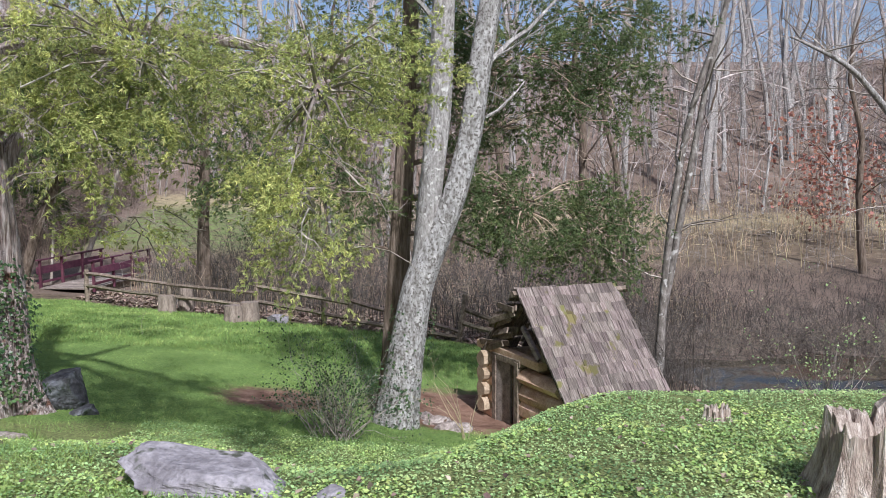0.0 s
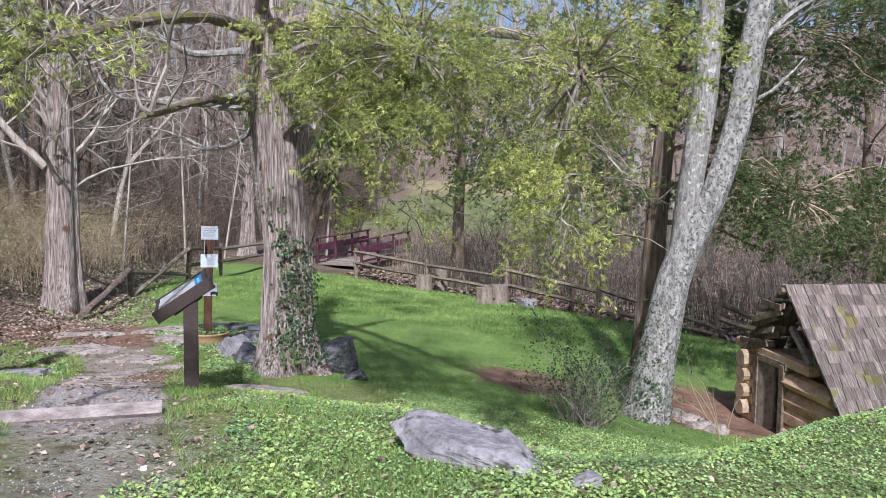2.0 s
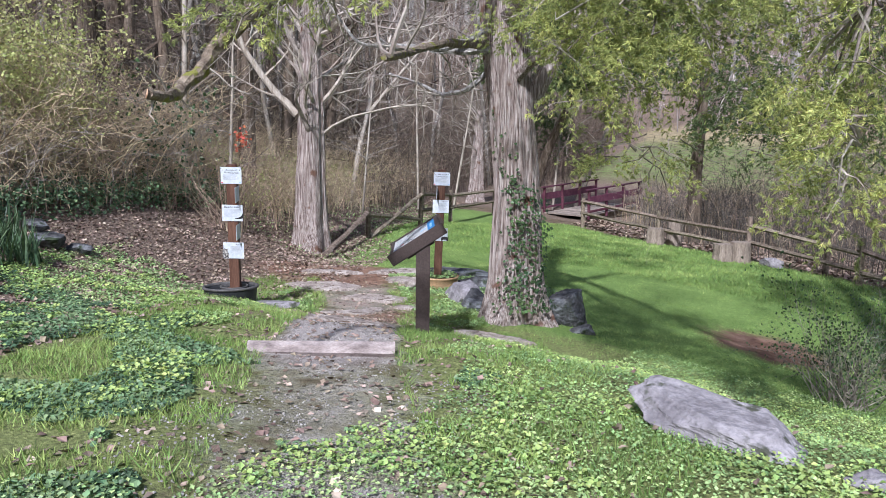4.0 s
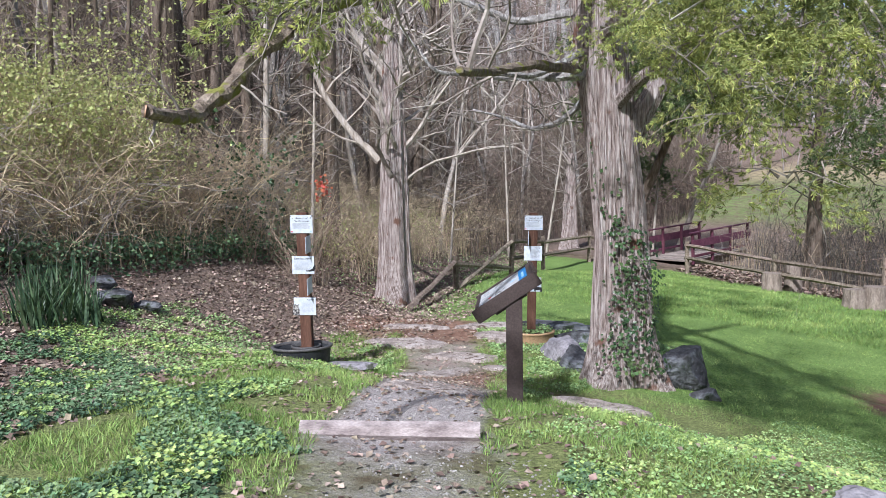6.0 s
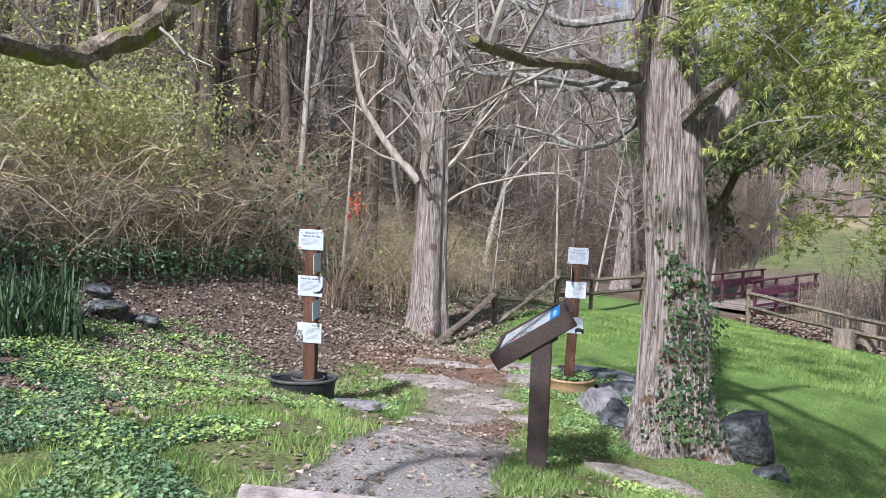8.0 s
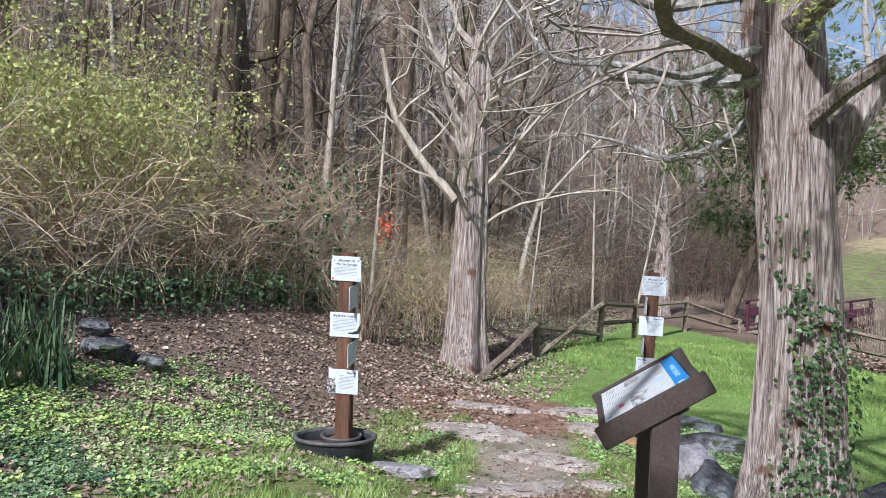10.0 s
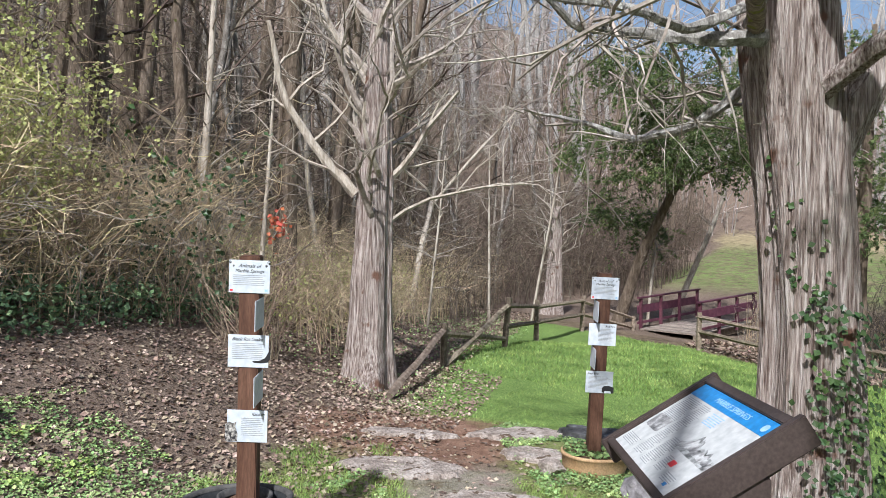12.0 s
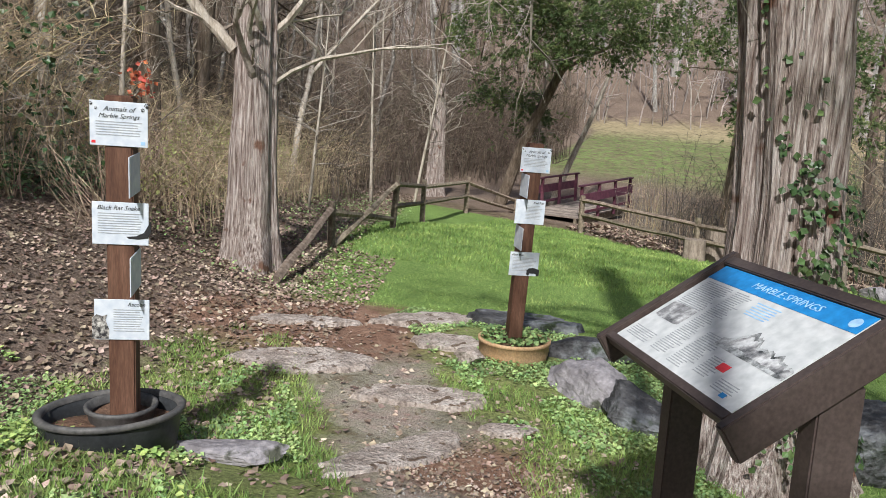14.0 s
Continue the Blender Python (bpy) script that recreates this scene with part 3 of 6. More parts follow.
part("pot_wall", lathe([(0.16, 0), (0.185, 0.11), (0.20, 0.125), (0.20, 0.145), (0.18, 0.145), (0.165, 0.10)], 30), M["worn_rim"], pot, flat=False)
part("soil", cap(Geo(), 0.175, 0.085, 30), M["soil"], pot)

planter = thing("terracotta_planter", "shallow terracotta-coloured planter bowl with green weeds growing in it", "planter", at_ground(-7.83, 12.41, -0.09))
part("bowl", lathe([(0.26, 0), (0.315, 0.05), (0.345, 0.15), (0.352, 0.25), (0.362, 0.255), (0.362, 0.285), (0.33, 0.285), (0.32, 0.2)], 32), M["terracotta"], planter, flat=False)
part("soil", cap(Geo(), 0.325, 0.25, 32), M["soil"], planter)


# ---- the reading panel ----
def reading_panel():
    ax = Vector((0.578, -0.816, 0)).normalized()
    hz = Vector((0.816, 0.578, 0)).normalized()
    tilt = radians(33)
    low = Vector((-5.80, 8.29, 0.50))
    ys = hz * math.cos(tilt) + Vector((0, 0, math.sin(tilt)))
    nz = ax.cross(ys).normalized()
    W, H = 0.98, 0.67
    mid = low + ys * (H / 2)
    F = Matrix.Translation(mid) @ Matrix((ax, ys, nz)).transposed().to_4x4()
    gz = land(mid.x, mid.y)
    th = thing("reading_panel", "slanted information panel on two dark brown metal legs", "information panel", Matrix.Translation((mid.x, mid.y, gz)))
    inv = th.matrix_world.inverted()
    A = inv @ F
    part("tray", bevelled(Geo().box(W - 0.02, H - 0.02, 0.03, A @ pose(0, 0, -0.022)), 0.004), M["panel_brown"], th)
    for sx, sy, px, py in ((W, 0.055, 0, H / 2 - 0.0275), (W, 0.04, 0, -H / 2 + 0.02)):
        part("frame_bar", bevelled(Geo().box(sx, sy, 0.05, A @ pose(px, py, -0.012)), 0.005, 2), M["panel_brown"], th)
    for s in (-1, 1):
        part("end_bar", bevelled(Geo().box(0.045, H + 0.06, 0.14, A @ pose(s * (W / 2 + 0.0235), 0.0, -0.055)), 0.006, 2), M["panel_brown"], th)
    sheet = part("printed_sheet", Geo().box(W - 0.05, H - 0.10, 0.004), M["sheet"], th, "white printed sheet with blue title band")
    sheet.matrix_basis = A @ pose(0, -0.008, -0.003)
    w, h = W - 0.05, H - 0.10
    z = 0.0032
    band = part("title_band", Geo().box(w, 0.095, 0.0016), M["ink_blue"], sheet, "blue title band")
    band.matrix_basis = pose(0, h / 2 - 0.0475, z)
    words("MARBLE SPRINGS", 0.05, M["ink_pale_blue"], sheet, pose(0.03, h / 2 - 0.050, z + 0.0016), shear=0.2, width=0.42)
    emblem = part("emblem", Geo().tube([(0, 0, 0), (0, 0, 0.001)], [0.024, 0.024], 24), M["ink_pale_blue"], sheet, "round pale emblem on the band")
    emblem.matrix_basis = pose(w / 2 - 0.05, h / 2 - 0.052, z + 0.001)
    rnd = random.Random(4)
    rows = []
    for u0, u1, v0, v1 in ((0.04, 0.26, 0.80, 0.44), (0.28, 0.42, 0.80, 0.06), (0.03, 0.24, 0.17, 0.05), (0.45, 0.60, 0.40, 0.05), (0.63, 0.76, 0.26, 0.08), (0.79, 0.93, 0.15, 0.06)):
        x0, x1, y0, y1 = (u0 - 0.5) * w, (u1 - 0.5) * w, (v0 - 0.5) * h, (v1 - 0.5) * h
        y = y0
        while y > y1:
            ww = (x1 - x0) - rnd.random() * 0.05
            rows.append((x0 + ww / 2, y, ww, 0.0045))
            y -= 0.0115
    t = bars(rows, M["ink_grey"], sheet)
    t.matrix_basis = pose(0, 0, z - 0.001)
    q = bars([(-w / 2 + 0.50, h / 2 - 0.125 - 0.014 * k, 0.15 - 0.02 * (k % 2), 0.006) for k in range(6)], M["ink_pale_blue"], sheet, "blue_quote")
    q.matrix_basis = pose(0, 0, z - 0.001)

    def photo(cx, cy, sx, sy, mat, ragged, seed):
        r = random.Random(seed)
        g = Geo()
        n = 26
        for k in range(n):
            a = 2 * math.pi * k / n
            c, s = math.cos(a), math.sin(a)
            e = 2.0 if ragged else 12.0
            rr = (abs(c) ** e + abs(s) ** e) ** (-1 / e) * (1 + (r.random() - 0.5) * (0.25 if ragged else 0))
            g.v.append((cx + sx / 2 * rr * c, cy + sy / 2 * rr * s, z))
        g.f.append(tuple(range(n)))
        return part("photograph", g, mat, sheet, "black and white photograph")
    photo(-w / 2 + 0.13, -0.05, 0.20, 0.11, M["photo_dark"], False, 1)
    # an old view: dark trees and a building under a white sky, fading out at its edges
    vw, n = 0.42, 40
    sky_line = [0.5 + 0.35 * math.exp(-((k / n - 0.28) / 0.10) ** 2) + 0.22 * noise.noise((k * 0.35, 3, 1)) + 0.1 * noise.noise((k * 1.1, 5, 1)) for k in range(n + 1)]
    for name, mat, lo, hi in (("photograph", M["photo_light"], 0.0, 1.0), ("photograph", M["photo_dark"], 0.25, 0.8)):
        g = Geo()
        for k in range(n):
            q = [(w / 2 - vw + vw * (k + e) / n, math.sin(math.pi * min(1, 0.12 + 0.75 * (k + e) / n)) ** 0.6 * sky_line[k + e]) for e in (0, 1)]
            y0, zz = -0.095, z + 0.0004 * (lo > 0)
            g.quad((q[0][0], y0 + 0.17 * lo * q[0][1], zz), (q[1][0], y0 + 0.17 * lo * q[1][1], zz), (q[1][0], y0 + 0.17 * hi * q[1][1], zz), (q[0][0], y0 + 0.17 * hi * q[0][1], zz))
        part(name, g, mat, sheet, "black and white photograph")
    r = bars([(0.22, -h / 2 + 0.125, 0.055, 0.036)], M["ink_red"], sheet, "red_stamp")
    r.matrix_basis = pose(0, 0, z)
    mk = bars([(0.36, -h / 2 + 0.035, 0.03, 0.02)], M["ink_blue"], sheet, "blue_mark")
    mk.matrix_basis = pose(0, 0, z)
    # legs: one under each end, plates in line with the slope
    for s in (-1, 1):
        foot = mid + ax * (s * (W / 2 - 0.02)) + hz * 0.10
        g0 = land(foot.x, foot.y) - 0.06
        topz = foot.z - 0.06
        lm = inv @ Matrix.Translation((foot.x, foot.y, (g0 + topz) / 2)) @ Matrix((ax, hz, Vector((0, 0, 1)))).transposed().to_4x4()
        part("leg", bevelled(Geo().box(0.09, 0.16, topz - g0, lm), 0.006, 2), M["panel_brown"], th)
        gm = inv @ F @ pose(s * (W / 2 - 0.02), 0.0, -0.10)
        part("bracket", bevelled(Geo().box(0.05, 0.36, 0.10, gm), 0.006), M["panel_brown"], th)
    return th


reading_panel()


# ---- timber on the ground, fences ----
def rough_log(g, a, b, r0, r1, n=8, seed=0, square=0.0, rings=6, bow=0.0):
    rnd = random.Random(seed)
    a, b = Vector(a), Vector(b)
    ph = [rnd.random() * 6 for _ in range(4)]
    pts, rad = [], []
    for k in range(rings + 1):
        t = k / rings
        p = a.lerp(b, t)
        p += Vector((noise.noise((t * 3, seed, 1)), noise.noise((t * 3, seed, 2)), noise.noise((t * 3, seed, 3)))) * (bow + r0 * 0.15)
        pts.append(p)
        rad.append(r0 + (r1 - r0) * t)
    g.tube(pts, rad, n, shape=lambda an, k: 1 + 0.10 * math.sin(3 * an + ph[0]) + 0.06 * math.sin(5 * an + ph[1] + 0.3 * k) + square * 0.15 * math.cos(4 * an))
    return g


edge_log = Geo()
for k, (p, q) in enumerate((((-5.10, 5.37, 0), (-4.13, 6.14, 0)),)):
    p = (p[0], p[1], land(p[0], p[1]) + 0.02)
    q = (q[0], q[1], land(q[0], q[1]) + 0.035)
    rough_log(edge_log, p, q, 0.072, 0.085, 8, 5, 0.8)
single("edging_log", edge_log, M["log_edge"], "weathered pale timber laid across the dirt path", "log")


def rail_fence(name, posts, rails, label):
    """Split-rail fence: posts (x, y, height, lean x, lean y), rails (post, post, height at each)."""
    th = thing(name, label, "fence", at_ground(posts[0][0], posts[0][1]))
    o = th.matrix_world.translation.copy()
    for k, (x, y, h, lx, ly) in enumerate(posts):
        z = land(x, y)
        g = rough_log(Geo(), Vector((x, y, z - 0.1)) - o, Vector((x + lx, y + ly, z + h)) - o, 0.078, 0.07, 7, 30 + k, 1.0, 4)
        part("post", g, M["weathered"], th)
    for k, (i, j, hi, hj) in enumerate(rails):
        (xa, ya, _, la, ma), (xb, yb, _, lb, mb) = posts[i], posts[j]
        a = Vector((xa + la * hi, ya + ma * hi, land(xa, ya) + hi)) - o
        b = Vector((xb + lb * hj, yb + mb * hj, land(xb, yb) + hj)) - o
        d = (b - a).normalized() * 0.08
        part("rail", rough_log(Geo(), a - d, b + d, 0.066, 0.055, 6, 60 + k, 0.5, 5, 0.02), M["weathered"], th)
    return th


rail_fence("rail_fence", [(-12.05, 14.05, 0.05, 0, 0), (-13.1, 16.9, 0.85, 0.0, 0), (-13.65, 20.1, 1.18, 0.1, 0), (-14.45, 23.1, 1.12, 0, 0), (-15.05, 27.2, 1.15, 0.03, 0), (-14.2, 29.4, 0.5, 0, 0)],
           [(0, 1, 0.10, 0.72), (1, 2, 0.0, 1.0), (2, 3, 0.98, 0.95), (2, 3, 0.5, 0.5), (3, 4, 0.92, 0.98), (3, 4, 0.5, 0.55), (4, 5, 0.98, 0.42), (4, 5, 0.55, 0.1), (1, 2, 0.65, 0.2)],
           "weathered split-rail fence, partly collapsed, at the edge of the lawn")
rail_fence("rail_fence", [(-11.4, 27.5, 1.12, 0, 0), (-7.75, 25.0, 1.05, 0, 0), (-4.62, 23.1, 1.25, 0, 0), (-1.75, 21.4, 1.15, 0, 0), (1.15, 20.5, 1.25, 0.2, 0), (3.6, 18.8, 0.7, 0, 0), (-2.6, 22.6, 0.8, 0, 0)],
           [(0, 1, 0.98, 0.86), (0, 1, 0.55, 0.45), (1, 2, 0.85, 0.8), (1, 2, 0.5, 0.4), (2, 3, 1.0, 0.75), (2, 3, 0.55, 0.35), (3, 4, 0.85, 0.25), (3, 4, 0.3, 0.1), (4, 5, 0.85, 0.3), (4, 5, 0.5, 0.2)],
           "weathered split-rail fence along the far side of the lawn")


# ---- footbridge ----
def footbridge():
    a = Vector((-13.06, 29.6, 0))
    d = Vector((0.17, 0.985, 0.05)).normalized()
    s = Vector((d.y, -d.x, 0)).normalized()
    z = -1.16
    R = Matrix((s, d, s.cross(d))).transposed().to_4x4()
    th = thing("footbridge", "purple-painted wooden footbridge with grey plank deck", "footbridge", Matrix.Translation((a.x, a.y, z)) @ R)
    L, W = 4.2, 2.1
    for k in range(30):
        part("deck_plank", Geo().box(W, 0.135, 0.04, pose(0, 0.07 + k * L / 30, 0.0)), M["deck_wood"], th)
    for sx in (-1, 1):
        part("beam", bevelled(Geo().box(0.1, L, 0.24, pose(sx * (W / 2 - 0.12), L / 2, -0.145)), 0.006), M["weathered"], th)
        x = sx * (W / 2 + 0.03)
        for k in range(4):
            part("rail_post", bevelled(Geo().box(0.09, 0.09, 1.16, pose(x, 0.1 + k * (L - 0.2) / 3, 0.46)), 0.006), M["purple_paint"], th)
        part("handrail", bevelled(Geo().box(0.14, L + 0.1, 0.05, pose(x, L / 2, 1.065)), 0.006), M["purple_paint"], th)
        part("side_board", bevelled(Geo().box(0.04, L, 0.28, pose(x + sx * 0.066, L / 2, 0.66)), 0.005), M["purple_paint"], th)
        part("side_board", bevelled(Geo().box(0.04, L, 0.09, pose(x + sx * 0.066, L / 2, 0.20)), 0.005), M["purple_paint"], th)
    return th


footbridge()


# ---- springhouse ----
def springhouse():
    g2 = Vector((0.40, -0.917, 0)).normalized()
    r = Vector((-g2.y, g2.x, 0))
    mid = Vector((1.92, 13.5, 0))
    base = -1.98
    th = thing("springhouse", "small log springhouse with mossy shingle roof and plank door", "springhouse", Matrix.Translation((mid.x, mid.y, base)) @ Matrix((g2, r, Vector((0, 0, 1)))).transposed().to_4x4())
    # local: x across the gable towards the low eave, y back along the ridge, z up
    hw, depth, eave, ridge = 1.08, 1.54, 1.12, 2.46
    over = 0.26
    ridge_x = 0.0
    rnd = random.Random(9)
    rows = 4
    k = 0
    for j in range(rows):
        z = 0.15 + j * 0.275
        reach = min(hw + 0.2, (ridge - z - 0.22) / (ridge - eave + 0.26) * (hw + 0.36))
        for y in (-0.06, depth):
            if y < 0:
                spans = [(-hw - 0.25, -0.80), (0.0, reach)]
            else:
                spans = [(-hw - 0.2, reach)]
            for a, b in spans:
                lg = rough_log(Geo(), (a, y, z), (b, y, z + rnd.uniform(-0.02, 0.02)), 0.145, 0.135, 12, 100 + k, 0.1, 5)
                part("log", lg, M["log_wall"], th)
                k += 1
        for x in (-hw, hw):
            if x > 0 and j > 0:
                continue
            lg = rough_log(Geo(), (x, -0.32, z + 0.135), (x, depth + 0.2, z + 0.135), 0.142, 0.132, 12, 200 + k, 0.1, 5)
            part("log", lg, M["log_end"] if x < 0 else M["log_wall"], th)
            k += 1
    # door frame and half-open plank door
    for x in (-0.78, -0.03):
        part("door_jamb", bevelled(Geo().box(0.13, 0.2, 1.25, pose(x, -0.12, 0.6)), 0.008), M["weathered"], th)
    part("door_lintel", bevelled(Geo().box(0.95, 0.16, 0.12, pose(-0.40, -0.13, 1.21)), 0.008), M["weathered"], th)
    part("door", bevelled(Geo().box(0.36, 0.05, 1.15, pose(-0.54, -0.14, 0.575, 0, 0, 12)), 0.006), M["deck_wood"], th, "grey plank door standing ajar")
    # floor painted as dark as the shade indoors
    part("interior_floor", Geo().box(2 * hw, depth, 0.04, pose(0, depth / 2 + 0.1, 0.01)), M["interior_shade"], th)
    part("plate_beam", bevelled(Geo().box(2.1, 0.18, 0.14, pose(-0.42, -0.10, 1.30, 0, 2, 0)), 0.01), M["log_wall"], th)
    # gable braces and broken boards
    part("brace", bevelled(Geo().box(0.7, 0.07, 0.09, pose(0.30, -0.12, 1.60, 0, 42, 0)), 0.006), M["log_edge"], th)
    part("king_post", bevelled(Geo().box(0.10, 0.10, 0.42, pose(0.62, -0.05, 1.54)), 0.006), M["weathered"], th)
    for q in range(9):
        t = q / 9
        part("gable_board", bevelled(Geo().box(0.95 - 0.35 * t + rnd.uniform(-0.1, 0.15), 0.03, 0.10, pose(-0.84 + 0.66 * t, -0.18 + rnd.uniform(-0.12, 0.06), 1.36 + 0.88 * t, rnd.uniform(-20, 20), rnd.uniform(-20, 4), rnd.uniform(-14, 14))), 0.004), M["weathered"], th)
    # roof planes
    for s in (1, -1):
        run = hw + 0.36
        drop = ridge - eave + 0.26
        slope = math.hypot(run, drop)
        ang = math.degrees(math.atan2(drop, run))
        # x down the slope, y along the ridge, z out
        xv = Vector((s * run, 0, -drop)).normalized()
        yv = Vector((0, 1, 0))
        zv = Vector((s * drop, 0, run)).normalized()
        P = Matrix.Translation((0, -over, ridge)) @ Matrix((xv, yv * s, zv)).transposed().to_4x4()
        rl = depth + 2 * over
        courses = 11
        if s == 1:
            # deck near-black, with the shade below the shingles in its colour
            part("roof_deck", Geo().box(slope, rl - 0.06, 0.03, P @ pose(slope / 2, rl / 2, -0.02)), M["interior_shade"], th)
        for c in range(courses):
            y = 0.0
            if s == -1 and c > 7:
                continue
            while y < rl - 0.03:
                wd = min(rnd.uniform(0.10, 0.20), rl - y)
                if s == -1 and rnd.random() < 0.25:
                    y += wd
                    continue
                ln = slope / courses * (1.5 if c < courses - 1 else 1.12)
                x0 = c * slope / courses
                sh = Geo().box(ln, wd - 0.008, 0.030, P @ pose(x0 + ln / 2 + rnd.uniform(-0.012, 0.015), s * (y + wd / 2), 0.030 + rnd.uniform(0, 0.010), rnd.uniform(-1.6, 1.6), 4.2, rnd.uniform(-1.5, 1.5)))
                part("shingle", sh, M["shingle"], th)
                y += wd
    part("ridge_pole", rough_log(Geo(), (0, -over - 0.05, ridge - 0.07), (0, depth + over + 0.3, ridge - 0.09), 0.06, 0.06, 7, 7), M["weathered"], th)
    for y in (0.0, depth):
        for s in (1, -1):
            part("rafter", rough_log(Geo(), (0, y, ridge - 0.14), (s * (hw + 0.25), y, eave - 0.2), 0.045, 0.045, 6, 8 + s), M["weathered"], th)
    return th


springhouse()


# ---- trees ----
def trunk(pts, radii, n=16, flute=0.10, seed=0, flare=0.0, step=0.12):
    """A trunk through pts, with flutes that twist slowly, buttresses at its foot and a rough outline."""
    rnd = random.Random(seed)
    P, Rr = [], []
    for k in range(len(pts) - 1):
        a, b = Vector(pts[k]), Vector(pts[k + 1])
        m = max(1, int((b - a).length / step))
        for j in range(m):
            t = j / m
            P.append(a.lerp(b, t))
            Rr.append(radii[k] + (radii[k + 1] - radii[k]) * t)
    P.append(Vector(pts[-1]))
    Rr.append(radii[-1])
    for k in range(2, len(P) - 2):
        P[k] = (P[k - 2] + P[k - 1] + P[k] + P[k + 1] + P[k + 2]) / 5
    z0 = P[0].z
    ph = [rnd.random() * 6.28 for _ in range(5)]

    def shape(a, k):
        h = P[k].z - z0
        fl = flare * math.exp(-h / 0.45)
        q = 1 + fl * (0.6 + 0.5 * math.sin(3 * a + ph[0]) + 0.3 * math.sin(5 * a + ph[1]))
        q += flute * 0.30 * math.sin(17 * a + ph[1] + 0.5 * h) * (n > 40) + flute * 0.22 * math.sin(26 * a + ph[0] - 0.6 * h) * (n > 60)
        q += flute * (0.5 * math.sin(4 * a + ph[2] + h * 0.35) + 0.35 * math.sin(7 * a + ph[3] - h * 0.3) + 0.25 * math.sin(11 * a + ph[4] + 0.2 * h))
        return q + flute * 0.5 * noise.noise((math.cos(a) * 2, math.sin(a) * 2, h * 1.3 + seed))
    return Geo().tube(P, Rr, n, shape=shape)


def wander(p, d, length, rnd, n=5, curl=0.25, sag=0.0):
    """Points of a crooked branch."""
    pts = [Vector(p)]
    d = Vector(d).normalized()
    for k in range(n):
        d = (d + Vector((rnd.gauss(0, curl), rnd.gauss(0, curl), rnd.gauss(0, curl) - sag))).normalized()
        pts.append(pts[-1] + d * (length / n))
    return pts


def branch(g, p, d, length, r, rnd, depth, n=4, curl=0.22, sag=0.0, fork=3, tips=None, sides=5, thin=0.35):
    pts = wander(p, d, length, rnd, n, curl, sag)
    g.tube(pts, [r * (1 - (1 - thin) * k / n) for k in range(n + 1)], sides, caps=False)
    if tips is not None:
        tips.append((pts[-1], (pts[-1] - pts[-2]).normalized(), pts))
    if depth:
        for _ in range(fork):
            k = rnd.randint(1, n)
            base = pts[k]
            dd = (pts[k] - pts[k - 1]).normalized()
            dd = (dd + Vector((rnd.gauss(0, 0.6), rnd.gauss(0, 0.6), rnd.gauss(0, 0.5)))).normalized()
            branch(g, base, dd, length * rnd.uniform(0.4, 0.7), r * thin * rnd.uniform(0.7, 1.1), rnd, depth - 1, max(3, n - 1), curl, sag, fork, tips, max(3, sides - 1), thin)


def spray(g, p, d, length, rnd, count=40, blade=0.05, width=0.008, droop=0.5):
    """A tuft of scale-leaved foliage: small flat fans of fine shoots that sit along a hanging twig."""
    d = Vector(d).normalized()
    fans = max(3, count // 9)
    for _ in range(fans):
        t = rnd.random() ** 0.8
        q = p + d * (length * t) + Vector((rnd.gauss(0, 1), rnd.gauss(0, 1), rnd.gauss(0, 0.8))) * (0.055 * length + 0.012)
        q.z -= droop * 0.35 * length * t * t
        ax = (d * 0.8 + Vector((rnd.gauss(0, 0.6), rnd.gauss(0, 0.6), rnd.gauss(-0.1, 0.45)))).normalized()
        nr = ax.cross(Vector((rnd.gauss(0, 1), rnd.gauss(0, 1), rnd.gauss(0, 1)))).normalized()
        sd = ax.cross(nr)
        for k in range(9):
            w = (k - 4) / 4
            v = (ax * (1.1 - 0.45 * abs(w)) + sd * (0.85 * w) + nr * rnd.gauss(0, 0.16)).normalized()
            b = q + ax * (blade * 0.5 * rnd.random())
            e = b + v * blade * rnd.uniform(0.55, 1.25) * (1.15 - 0.35 * abs(w))
            m = b.lerp(e, 0.55)
            c = v.cross(nr).normalized() * width if k % 2 else nr * width
            g.quad(b, m + c, e, m - c)


